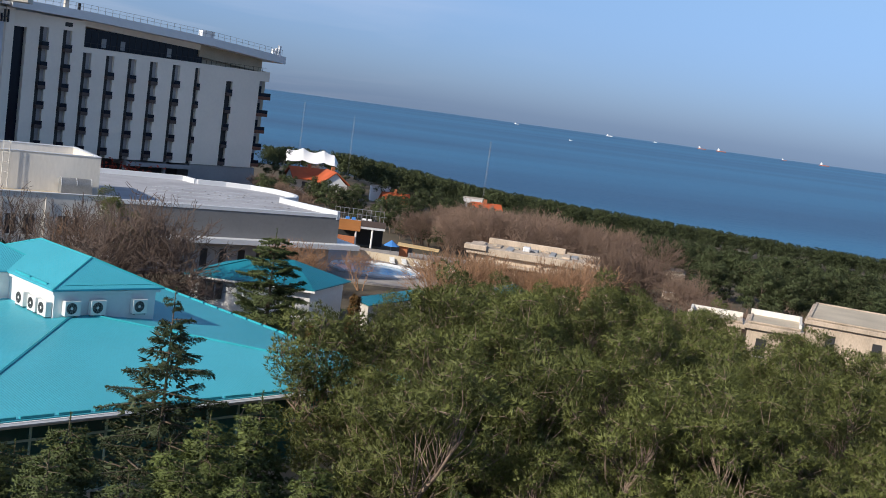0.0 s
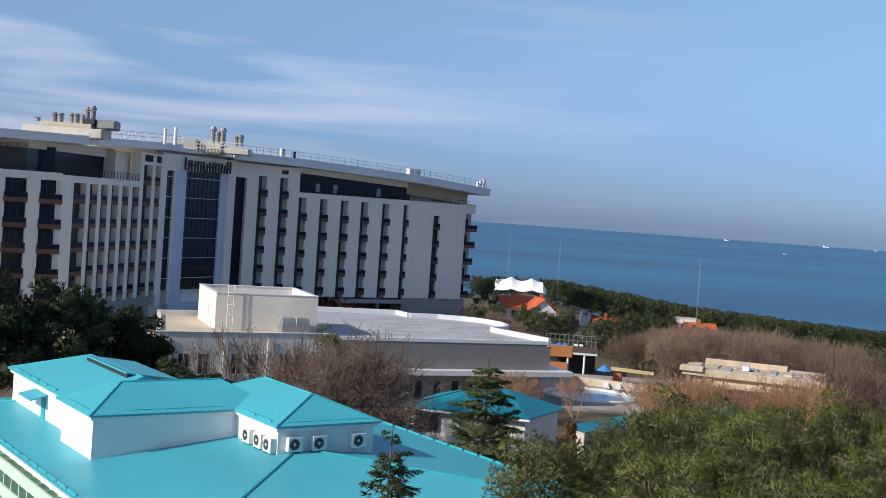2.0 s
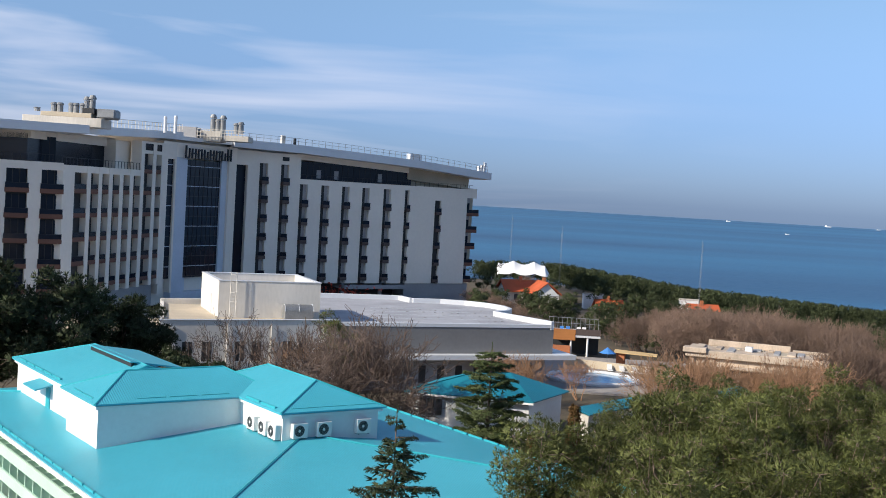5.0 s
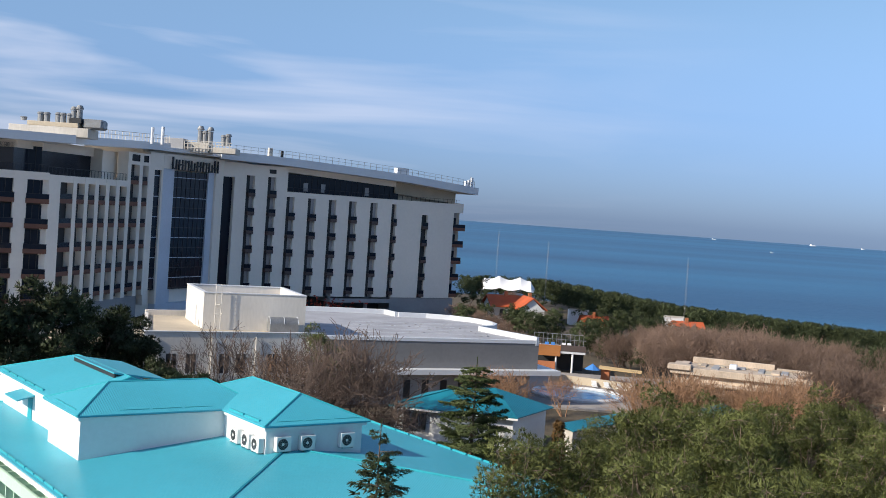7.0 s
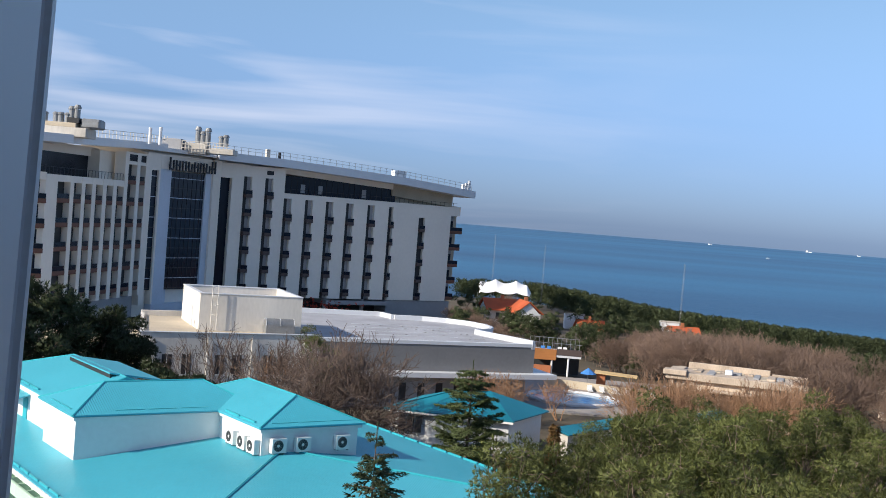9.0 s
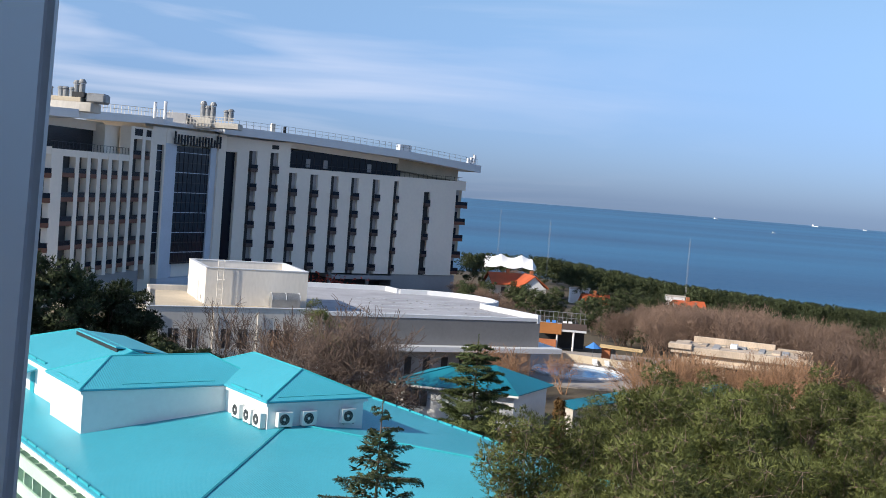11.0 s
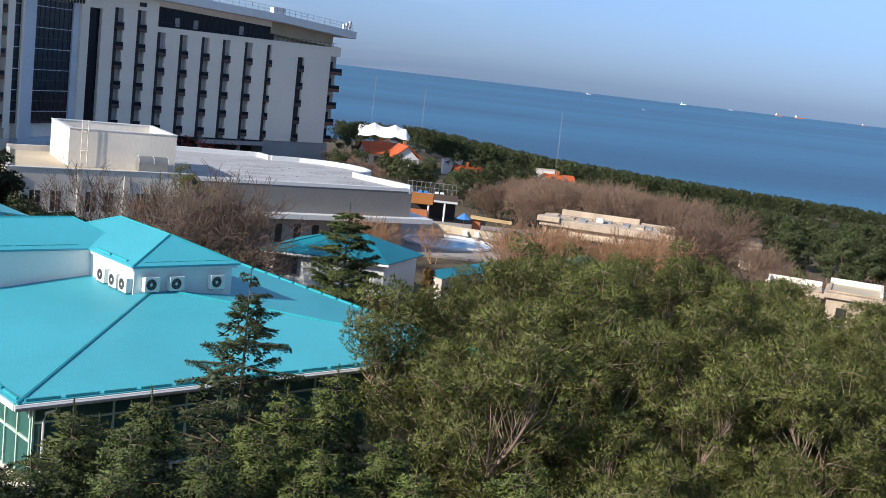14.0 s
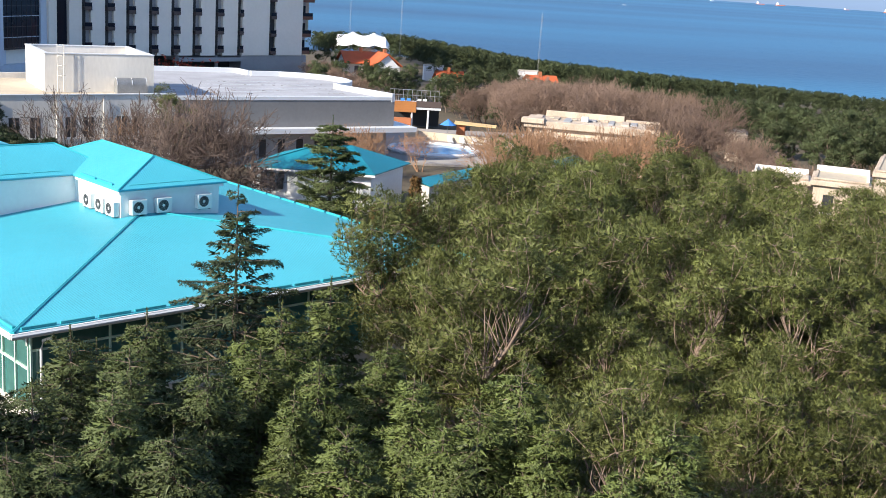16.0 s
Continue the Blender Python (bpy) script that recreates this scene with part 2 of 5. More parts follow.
def slab(corners, thick, bm=None):
    """A sloping plate: its upper face through the corners (anticlockwise from above), its lower face straight below."""
    bm = bm or bmesh.new()
    hi = [bm.verts.new(c) for c in corners]
    lo = [bm.verts.new((c[0], c[1], c[2] - thick)) for c in corners]
    k = len(hi)
    bm.faces.new(hi)
    bm.faces.new(lo[::-1])
    for i in range(k):
        bm.faces.new((lo[i], lo[(i + 1) % k], hi[(i + 1) % k], hi[i]))
    return bm


def ribs(corners, down, pitch=0.13, high=0.011, wide=0.08):
    """Raised seams of a sheet-metal slope: a flat polygon and the way of its fall, in plan."""
    bm = bmesh.new()
    c = [Vector(q) for q in corners]
    nrm = (c[1] - c[0]).cross(c[2] - c[0]).normalized()
    if nrm.z < 0:
        nrm = -nrm
    d = Vector((down[0], down[1], 0)).normalized()
    a = Vector((-d.y, d.x, 0))
    s = [q.dot(a) for q in c]
    t = [q.dot(d) for q in c]
    z_at = lambda x, y: c[0].z - (nrm.x * (x - c[0].x) + nrm.y * (y - c[0].y)) / nrm.z
    pos = min(s) + pitch / 2
    while pos < max(s):
        hits = []
        for i in range(len(c)):
            j = (i + 1) % len(c)
            if (s[i] - pos) * (s[j] - pos) < 0:
                k = (pos - s[i]) / (s[j] - s[i])
                hits.append(t[i] + k * (t[j] - t[i]))
        if len(hits) >= 2 and max(hits) - min(hits) > 0.1:
            e = []
            for tt in (min(hits), max(hits)):
                for ds, dz in ((-wide / 2, 0), (-wide / 4, high), (wide / 4, high), (wide / 2, 0)):
                    q = a * (pos + ds) + d * tt
                    e.append(bm.verts.new((q.x, q.y, z_at(q.x, q.y) + dz)))
            for k in range(3):
                bm.faces.new((e[k], e[k + 1], e[k + 5], e[k + 4]))
            bm.faces.new(e[:4])
            bm.faces.new(e[4:][::-1])
        pos += pitch
    return bm

# ---- ground and sea ----
def ground_z(x, y):
    d = math.hypot(x, y)
    z = -4.0 * min(1.0, max(0.0, (d - 170) / 160)) ** 1.2
    az = math.degrees(math.atan2(x, y))
    z -= 3.0 * min(1.0, max(0.0, (d - 130) / 90)) * min(1.0, max(0.0, (az - 5) / 8)) * (1 if az < 60 else 0)
    z -= 26 * min(1.0, max(0.0, (d - 350) / 60))
    return z + 0.25 * math.sin(x * 0.11) * math.cos(y * 0.09) * min(1, max(0, (d - 20) / 30))


bm = bmesh.new()
rs = [0, 8, 16, 25, 35, 45, 55, 65, 75, 85, 95, 105, 115, 125, 135, 145, 155, 165, 175, 190, 205, 220, 235, 250, 265, 280, 300, 320, 340, 360, 380, 410, 450]
rings = [[bm.verts.new((r * math.sin(a), r * math.cos(a), ground_z(r * math.sin(a), r * math.cos(a)))) for a in [6.28319 * k / 96 for k in range(96)]] for r in rs[1:]]
top = bm.verts.new((0, 0, 0))
for k in range(96):
    bm.faces.new((top, rings[0][(k + 1) % 96], rings[0][k]))
    for r0, r1 in zip(rings, rings[1:]):
        bm.faces.new((r0[k], r0[(k + 1) % 96], r1[(k + 1) % 96], r1[k]))
for f in bm.faces:
    f.smooth = True
tagged(part("ground", bm, "ground"), "brown wooded ground with leaf litter falling to the sea", "ground", kind="structure")

bm = bmesh.new()
SEA = -23.0
rs = [380, 600, 900, 1400, 2200, 3400, 4950]
rings = [[bm.verts.new((r * math.sin(a), r * math.cos(a), SEA)) for a in [6.28319 * k / 128 for k in range(128)]] for r in rs]
for r0, r1 in zip(rings, rings[1:]):
    for k in range(128):
        bm.faces.new((r0[k], r1[k], r1[(k + 1) % 128], r0[(k + 1) % 128]))
tagged(part("water", bm, sea_mat), "calm blue open sea reaching the horizon", "sea", kind="structure")

# ---- own building, with the open window ----
W = thing("wall_own_building", "white rendered wall of the high building around the window", "wall", kind="structure")
part("wall_face", box(-14, -0.223, 0.30, 0.41, 0, 24), "white", W)
part("wall_face", box(1.6, 14, 0.30, 0.41, 0, 24), "white", W)
part("wall_face", box(-0.223, 1.6, 0.30, 0.41, 0, 19.1), "white", W)
part("wall_face", box(-0.223, 1.6, 0.30, 0.41, 21.3, 24), "white", W)
tagged(part("wall_room_back", box(-2.5, 3.5, -4.2, -4.0, 18.2, 21.6), "white"), "white painted back wall of the room", "wall", kind="structure")
tagged(part("wall_room_side", box(-2.7, -2.5, -4.2, 0.29, 18.2, 21.6), "white"), "white painted side wall of the room", "wall", kind="structure")
tagged(part("wall_room_side", box(3.5, 3.7, -4.2, 0.29, 18.2, 21.6), "white"), "white painted side wall of the room", "wall", kind="structure")
tagged(part("floor", box(-2.7, 3.7, -4.2, 0.29, 18.0, 18.2), "wood"), "wooden floor of the room", "floor", kind="structure")
tagged(part("ceiling", box(-2.7, 3.7, -4.2, 0.29, 21.6, 21.8), "white"), "plain white ceiling of the room", "ceiling", kind="structure")
tagged(part("roof_own_building", box(-14, 14, -12, 0.41, 24.004, 24.3), "grey"), "flat grey roof of the high building", "roof", kind="structure")
tagged(part("wall_outer_back", box(-14, 14, -12, -11.8, 0, 24), "white"), "white rendered back wall of the high building", "wall", kind="structure")
tagged(part("wall_outer_side", box(-14, -13.8, -11.8, 0.295, 0, 24), "white"), "white rendered side wall of the high building", "wall", kind="structure")
tagged(part("wall_outer_side", box(13.8, 14, -11.8, 0.295, 0, 24), "white"), "white rendered side wall of the high building", "wall", kind="structure")
WIN = thing("window_1", "pale plastic frame of an open window", "window", kind="structure")
post = part("frame_post", box(-0.075, 0, 0.20, 0.425, -0.9, 1.3, bevel=0.006), "pvc", WIN, "pale plastic post, slightly out of plumb")
post.matrix_basis = pose(-0.1386, 0, 20, 0, 1.5, 0)
lip = part("frame_lip", box(-0.012, 0.0, 0.428, 0.436, -0.9, 1.3, bevel=0.002), "pvc", WIN)
lip.matrix_basis = pose(-0.1386, 0, 20, 0, 1.5, 0)
part("frame_post", box(1.5, 1.6, 0.40, 0.425, 19.1, 21.3, bevel=0.006), "pvc", WIN)
part("frame_rail", box(-0.138, 1.5, 0.40, 0.425, 21.22, 21.3, bevel=0.006), "pvc", WIN)
part("window_sill", box(-0.138, 1.5, 0.28, 0.44, 19.06, 19.13, bevel=0.006), "pvc", WIN)

# ---- pavilion with the teal roof ----
TURN = 36.0
A0 = Vector((-9.86, 43.1, 0))
EAVE, SL, DEPTH, WIDE = 6.0, 0.1035, 36.0, 24.0


def rib_slope(parent, corners, down, pitch, name="roof_slope", material="teal", high=0.011):
    s = part(name, slab(corners, 0.08), material, parent)
    part("seams", ribs([(c[0], c[1], c[2] + 0.002) for c in corners], down, pitch, high), material, s)
    return s


def cap(parent, a, b, r=0.09, material="teal_trim"):
    return part("ridge_cap", tube([a, b], r, 6), material, parent)


def snow_guards(parent, p, q, z, n):
    """Short rails standing in a row along an eave."""
    p, q = Vector((*p, 0)), Vector((*q, 0))
    for k in range(n):
        a, b = p.lerp(q, (k + 0.06) / n), p.lerp(q, (k + 0.94) / n)
        bm = bmesh.new()
        d = (b - a).normalized() * 0.5
        o = Vector((-d.y, d.x, 0)).normalized() * 0.05
        pts = [(a - o).xy, (b - o).xy, (b + o).xy, (a + o).xy]
        part("snow_guard", prism([tuple(s) for s in pts], z + 0.0, z + 0.11, bm), "teal_trim", parent)


PAV = thing("pavilion", "low pavilion with turquoise ribbed metal hip roof and glass walls", "building", A0, TURN)
H = WIDE / 2
top = EAVE + SL * H
E1, E2, E3, E4 = (0, 0, EAVE), (WIDE, 0, EAVE), (WIDE, DEPTH, EAVE), (0, DEPTH, EAVE)
R1, R2 = (H, H, top), (H, DEPTH - H, top)
rib_slope(PAV, [E1, E2, R1], (0, -1), 0.13, high=0.006)
rib_slope(PAV, [E2, E3, R2, R1], (1, 0), 0.13, high=0.006)
rib_slope(PAV, [E3, E4, R2], (0, 1), 0.13, high=0.006)
rib_slope(PAV, [E4, E1, R1, R2], (-1, 0), 0.13, high=0.006)
for a, b in ((E1, R1), (E2, R1), (E3, R2), (E4, R2)):
    cap(PAV, a, b)
snow_guards(PAV, (0.3, 0.13), (WIDE - 0.3, 0.13), EAVE + 0.02, 15)
snow_guards(PAV, (0.22, 0.3), (0.22, DEPTH - 0.3), EAVE + 0.02, 24)
snow_guards(PAV, (WIDE - 0.22, 0.3), (WIDE - 0.22, DEPTH - 0.3), EAVE + 0.02, 24)
part("fascia", box(-0.06, WIDE + 0.06, -0.10, -0.02, EAVE - 0.24, EAVE - 0.03), "white", PAV, "white eave board")
part("fascia", box(-0.10, -0.02, -0.02, DEPTH, EAVE - 0.24, EAVE - 0.03), "white", PAV, "white eave board")
part("fascia", box(WIDE + 0.02, WIDE + 0.10, -0.02, DEPTH, EAVE - 0.24, EAVE - 0.03), "white", PAV, "white eave board")
part("soffit", box(0, WIDE, 0, DEPTH, EAVE - 0.30, EAVE - 0.16), "white", PAV)
part("gutter", tube([(-0.1, -0.16, EAVE - 0.12), (WIDE, -0.16, EAVE - 0.12)], 0.07, 6), "roof_edge", PAV)
# glass front under the eave
part("glazing", box(1.2, WIDE - 1.0, 1.25, 1.35, 2.3, EAVE - 0.3), "green_glass", PAV, "dark green tinted glass front")
part("base_wall", box(1.2, WIDE - 0.8, 0.9, DEPTH - 1, -1, 2.3), "cream", PAV)
for k in range(14):
    part("mullion", box(1.2 + k * 1.66, 1.28 + k * 1.66, 1.17, 1.25, 2.3, EAVE - 0.3), "mint", PAV)
for z in (2.3, 4.7):
    part("transom", box(1.2, WIDE - 1.0, 1.19, 1.248, z, z + 0.09), "mint", PAV)
for u in (1.6, 14.6):
    part("downpipe", tube([(u, -0.14, EAVE - 0.16), (u, 0.2, EAVE - 0.5), (u, 0.9, EAVE - 0.8), (u, 1.1, EAVE - 1.2), (u, 1.1, 0.2)], 0.06, 8), "roof_edge", PAV)
# left front: top strip of windows, then a grid of sun-shading boxes
part("glazing", box(1.25, 1.35, 1.36, DEPTH - 1, EAVE - 1.1, EAVE - 0.3), "green_glass", PAV)
part("side_wall", box(1.3, 1.4, 5.0, DEPTH - 1, 0, EAVE - 1.1), "mint", PAV)
part("glazing", box(1.25, 1.35, 1.36, 4.997, 2.3, EAVE - 1.103), "green_glass", PAV)
for v in (1.3, 2.5, 3.7, 4.95):
    part("mullion", box(1.16, 1.248, v, v + 0.09, 2.3, EAVE - 1.1), "mint", PAV)
part("transom", box(1.18, 1.248, 1.4, 5.0, 3.9, 4.0), "mint", PAV)
for k in range(27):
    v = 1.4 + k * 1.25
    part("mullion", box(1.15, 1.25, v, v + 0.08, EAVE - 1.1, EAVE - 0.3), "white", PAV)
for k in range(21):
    v = 5.3 + k * 1.42
    part("shade_fin", box(0.62, 1.296, v, v + 0.10, 0, EAVE - 1.15), "mint", PAV)
for z in (EAVE - 1.75, EAVE - 3.1, EAVE - 4.45):
    part("parapet", box(0.50, 0.615, 5.1, DEPTH - 1, z, z + 0.62), "mint", PAV)
    part("shade_shelf", box(0.62, 1.29, 5.1, DEPTH - 1, z, z + 0.08), "cream", PAV)


def hip_cabin(name, label, u0, u1, v0, v1, base, eave, rise, ridge, over=0.28, hips=(1, 1), guards=()):
    """A roof cabin: white walls and a small hip roof. ridge: 'u' or 'v'; hips: run of the hip at each end, 0 for none."""
    t = thing(name, label, "roof cabin")
    t.matrix_basis = Matrix.Translation(A0) @ pose(0, 0, 0, 0, 0, TURN)
    part("wall", box(u0, u1, v0, v1, base, eave), "white", t)
    part("eave_board", box(u0 - over * 0.6, u1 + over * 0.6, v0 - over * 0.6, v1 + over * 0.6, eave - 0.14, eave + 0.0), "white", t)
    a0, a1, b0, b1 = u0 - over, u1 + over, v0 - over, v1 + over
    z0 = eave + 0.12
    if ridge == "v":
        m = (a0 + a1) / 2
        p, q = (m, b0 + hips[0], z0 + rise), (m, b1 - hips[1], z0 + rise)
        c = [(a0, b0, z0), (a1, b0, z0), (a1, b1, z0), (a0, b1, z0)]
        rib_slope(t, [c[0], c[1], p], (0, -1), 0.13)
        rib_slope(t, [c[1], c[2], q, p], (1, 0), 0.13)
        rib_slope(t, [c[2], c[3], q], (0, 1), 0.13)
        rib_slope(t, [c[3], c[0], p, q], (-1, 0), 0.13)
    else:
        m = (b0 + b1) / 2
        p, q = (a0 + hips[0], m, z0 + rise), (a1 - hips[1], m, z0 + rise)
        c = [(a0, b0, z0), (a1, b0, z0), (a1, b1, z0), (a0, b1, z0)]
        rib_slope(t, [c[0], c[1], q, p], (0, -1), 0.13)
        rib_slope(t, [c[1], c[2], q], (1, 0), 0.13)
        rib_slope(t, [c[2], c[3], p, q], (0, 1), 0.13)
        rib_slope(t, [c[3], c[0], p], (-1, 0), 0.13)
    cap(t, p, q, 0.06)
    ends = ((c[0], p), (c[3], p), (c[1], q), (c[2], q)) if ridge == "u" else ((c[0], p), (c[1], p), (c[2], q), (c[3], q))
    for a, b in ends:
        cap(t, a, b, 0.06)
    for pp, qq, n in guards:
        snow_guards(t, pp, qq, z0 + 0.06, n)
    return t


hip_cabin("roof_cabin", "white roof cabin with turquoise hip roof and outdoor units", 10.5, 16.15, 11.5, 21.0, 6.6, 8.45, 1.2, "v", hips=(2.1, 2.4),
          guards=(((10.9, 11.5), (16.0, 11.5), 3), ((10.4, 12.0), (10.4, 15.6), 2)))
hip_cabin("roof_cabin", "long white roof cabin with a turquoise ribbed hip roof", 2.72, 12.6, 16.35, 21.2, 5.9, 8.45, 1.2, "u", hips=(2.5, 2.4),
          guards=(((4.6, 16.4), (9.9, 16.4), 3), ((2.72, 17.0), (2.72, 20.2), 2)))
D3 = hip_cabin("roof_cabin", "white roof cabin with a turquoise roof and a slot painted dark", 3.5, 10.2, 20.5, 33.3, 5.0, 8.2, 1.35, "v", hips=(0.4, 4.4),
               guards=(((3.4, 24.4), (3.4, 32.6), 5),))
# solid near-black box, painted as the shadow inside the roof slot
part("slot", box(6.30, 6.40, 21.6, 28.3, 9.2, 9.70), "dark", D3, "near-black strip standing in for the shade in the roof slot")
part("slot_lip", slab([(6.22, 21.5, 9.80), (9.3, 21.5, 9.35), (9.3, 28.4, 9.35), (6.22, 28.4, 9.80)], 0.08), "teal", D3)
part("slot_side", box(6.9, 9.0, 28.2, 28.3, 8.7, 9.35), "teal", D3)
part("door", box(3.44, 3.497, 26.6, 27.3, 6.3, 7.6), "teal_trim", D3)
part("door_canopy", slab([(2.5, 26.2, 7.6), (3.48, 26.2, 7.85), (3.48, 28.6, 7.85), (2.5, 28.6, 7.6)], 0.08), "teal", D3)


def outdoor_unit(at, turn):
    """A wall-hung outdoor unit of an air conditioner with a round fan grille."""
    t = thing("outdoor_unit", "white air conditioner outdoor unit with a dark round fan grille", "air conditioner", group="outdoor units on the roof cabin")
    t.matrix_basis = Matrix.Translation(A0) @ pose(0, 0, 0, 0, 0, TURN) @ pose(*at, 0, 0, turn)
    part("casing", box(-0.42, 0.42, -0.36, -0.04, 0.05, 0.80, bevel=0.02), "ac", t)
    bm = bmesh.new()
    for k in range(20):
        a0, a1 = 6.28319 * k / 20, 6.28319 * (k + 1) / 20
        q = [(-0.06 + r * math.cos(a), -0.368, 0.43 + r * math.sin(a)) for a, r in ((a0, 0.08), (a0, 0.285), (a1, 0.285), (a1, 0.08))]
        bm.faces.new([bm.verts.new(s) for s in q])
    part("fan_grille", bm, "dark", t, "dark round grille")
    for r in (0.13, 0.19, 0.25):
        part("grille_ring", tube([(-0.06 + r * math.cos(a), -0.372, 0.43 + r * math.sin(a)) for a in [6.28319 * k / 20 for k in range(21)]], 0.006, 4), "steel", t)
    part("bracket", box(-0.33, -0.27, -0.36, 0.0, 0.0, 0.05), "steel", t)
    part("bracket", box(0.27, 0.33, -0.36, 0.0, 0.0, 0.05), "steel", t)
    return t


for u in (11.35, 12.75, 15.1):
    outdoor_unit((u, 11.5, 7.2), 0)
for v in (14.4, 13.1, 12.0):
    outdoor_unit((10.5, v, 7.1), -90)

# ---- hotel ----
FL = 3.2


def wing_frame(p, q):
    """The pose of a facade from p to q in plan, its outside towards -y, and its length."""
    d = Vector((q[0] - p[0], q[1] - p[1]))
    return pose(p[0], p[1], 0, 0, 0, math.degrees(math.atan2(d.y, d.x))), d.length


def window_unit(parent, x0, x1, z0, z1, y=0.0, frames=1):
    w = part("window", box(x0, x1, y, y + 0.08, z0, z1), "glass", parent)
    for k in range(frames + 1):
        x = x0 + (x1 - x0) * k / frames
        part("window_frame", box(x - 0.05, x + 0.05, y - 0.05, y - 0.002, z0, z1), "dark", w)
    return w


def balcony(parent, x0, x1, z, deep, material, y=0.0):
    b = part("balcony", box(x0, x1, y - deep, y, z - 0.15, z + 0.45, bevel=0.03), material, parent)
    part("rail", box(x0, x1, y - deep + 0.05, y - deep + 0.1, z + 1.05, z + 1.10), "dark", b)
    part("railing_glass", box(x0 + 0.03, x1 - 0.03, y - deep + 0.06, y - deep + 0.09, z + 0.45, z + 1.05), "glass", b)
    return b


HOT = thing("hotel", "tall white hotel with slanted roof wings, vertical fins and small balconies", "hotel")


# right wing
P, Q = (-37.5, 197.5), (3.2, 227.5)
F, LEN = wing_frame(P, Q)


def place(ob, m):
    ob.matrix_basis = m
    return ob


def fp(name, bm, material, m=F, label=""):
    return place(part(name, bm, material, HOT, label), m)


TOPZ = 21.1
LEN = 50.5
SLOTS = (4.31, 8.38, 12.22, 16.49, 20.75, 24.99, 29.58, 34.29)   # where the narrow balcony slots begin
fp("wall", box(0, 48.7, 1.6, 16, 2.9, TOPZ), "hotel")
fp("lower_wall", box(35.3, 50.0, 0.3, 16, -1, 2.9), "hotel_grey", label="grey lower storey")
# back of the open ground floor, coloured near-black in place of its shade
fp("recess", box(0.0, 35.3, 4.0, 16, -1, 2.9), "dark", label="recessed ground floor, its shade painted near-black")
fp("canopy", box(22, 35.3, -0.6, 3.9, 1.9, 2.6), "hotel_grey")
for x in (6.5, 14.5, 22.5, 30.5):
    fp("column", cyl(x, 1.0, -1, 2.9, 0.35, 10), "hotel_grey")
fp("tall_window", box(0.03, 2.1, 0.9, 1.59, 2.9, 22.9), "glass", label="tall dark window strip")
fp("window_head", box(0.0, 2.1, 0.003, 1.58, 22.9, 25.4), "hotel")
fp("pier", box(2.1, SLOTS[0], 0.0, 1.59, 2.9, 25.4), "hotel")
for k, x in enumerate(SLOTS):
    high = 25.3 if k < 2 else TOPZ
    head = 23.4 if k < 2 else 20.2
    end = SLOTS[k + 1] if k < 7 else 41.2
    wide = 1.55 if k < 7 else 1.0
    fp("pier", box(x + wide, end, 0.0, 1.59, 2.9, high), "hotel")
    fp("slot_head", box(x, x + wide, 0.003, 1.58, head, high), "hotel")
    # unlit flank of the next pier: its shade is put in as grey
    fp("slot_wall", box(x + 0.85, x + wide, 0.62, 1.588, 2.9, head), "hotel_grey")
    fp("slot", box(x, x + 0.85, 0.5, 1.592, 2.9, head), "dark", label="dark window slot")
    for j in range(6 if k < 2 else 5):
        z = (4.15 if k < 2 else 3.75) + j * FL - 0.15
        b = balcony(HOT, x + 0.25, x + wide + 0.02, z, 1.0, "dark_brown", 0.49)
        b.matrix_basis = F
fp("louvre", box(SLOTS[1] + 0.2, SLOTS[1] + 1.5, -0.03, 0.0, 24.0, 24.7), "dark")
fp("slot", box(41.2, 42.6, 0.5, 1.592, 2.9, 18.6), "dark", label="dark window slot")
fp("slot_head", box(41.2, 42.6, 0.003, 1.58, 18.6, TOPZ), "hotel")
for j in range(5):
    b = balcony(HOT, 41.35, 42.55, 3.25 + j * FL, 0.9, "dark_brown", 0.49)
    b.matrix_basis = F
fp("pier", box(42.6, 48.7, 0.0, 1.59, 2.9, TOPZ), "hotel")
# upper storey, set back, with a band of dark glass
fp("upper_wall", box(0, 50.0, 3.2, 15, TOPZ, 23.4), "beige")
fp("upper_frieze", slab([(12.3, 1.7, 25.6), (36.0, 1.7, 24.5), (36.0, 15, 24.5), (12.3, 15, 25.6)], 1.05), "hotel")
fp("upper_frieze", slab([(36.003, 1.9, 24.5), (50.2, 1.9, 23.3), (50.2, 15, 23.3), (36.003, 15, 24.5)], 2.2), "beige")
up = fp("upper_glazing", box(13.4, 37.0, 2.3, 3.18, TOPZ + 0.05, 24.2), "glass", label="band of dark glass")
for k in range(20):
    x = 13.5 + k * 1.2
    part("mullion", box(x, x + 0.07, 2.24, 2.298, TOPZ + 0.05, 23.7), "black", up)
for x in (16.6, 20.2, 29.5):
    part("bright_frame", box(x, x + 0.9, 2.20, 2.238, TOPZ + 0.3, 22.9), "hotel_grey", up)
fp("upper_rail", box(12.3, 50, 0.15, 0.2, TOPZ + 0.75, TOPZ + 0.8), "dark")
for k in range(36):
    fp("rail_post", box(12.4 + k * 1.05, 12.45 + k * 1.05, 0.15, 0.2, TOPZ, TOPZ + 0.75), "dark")
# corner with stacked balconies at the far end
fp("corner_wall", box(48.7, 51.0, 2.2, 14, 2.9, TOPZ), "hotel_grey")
fp("corner_head", box(48.7, 50.9, 0.0, 2.19, 19.4, TOPZ + 0.1), "hotel")
fp("corner_wall", box(51.0, 52.3, 3.0, 13, 6.0, TOPZ + 0.2), "beige")
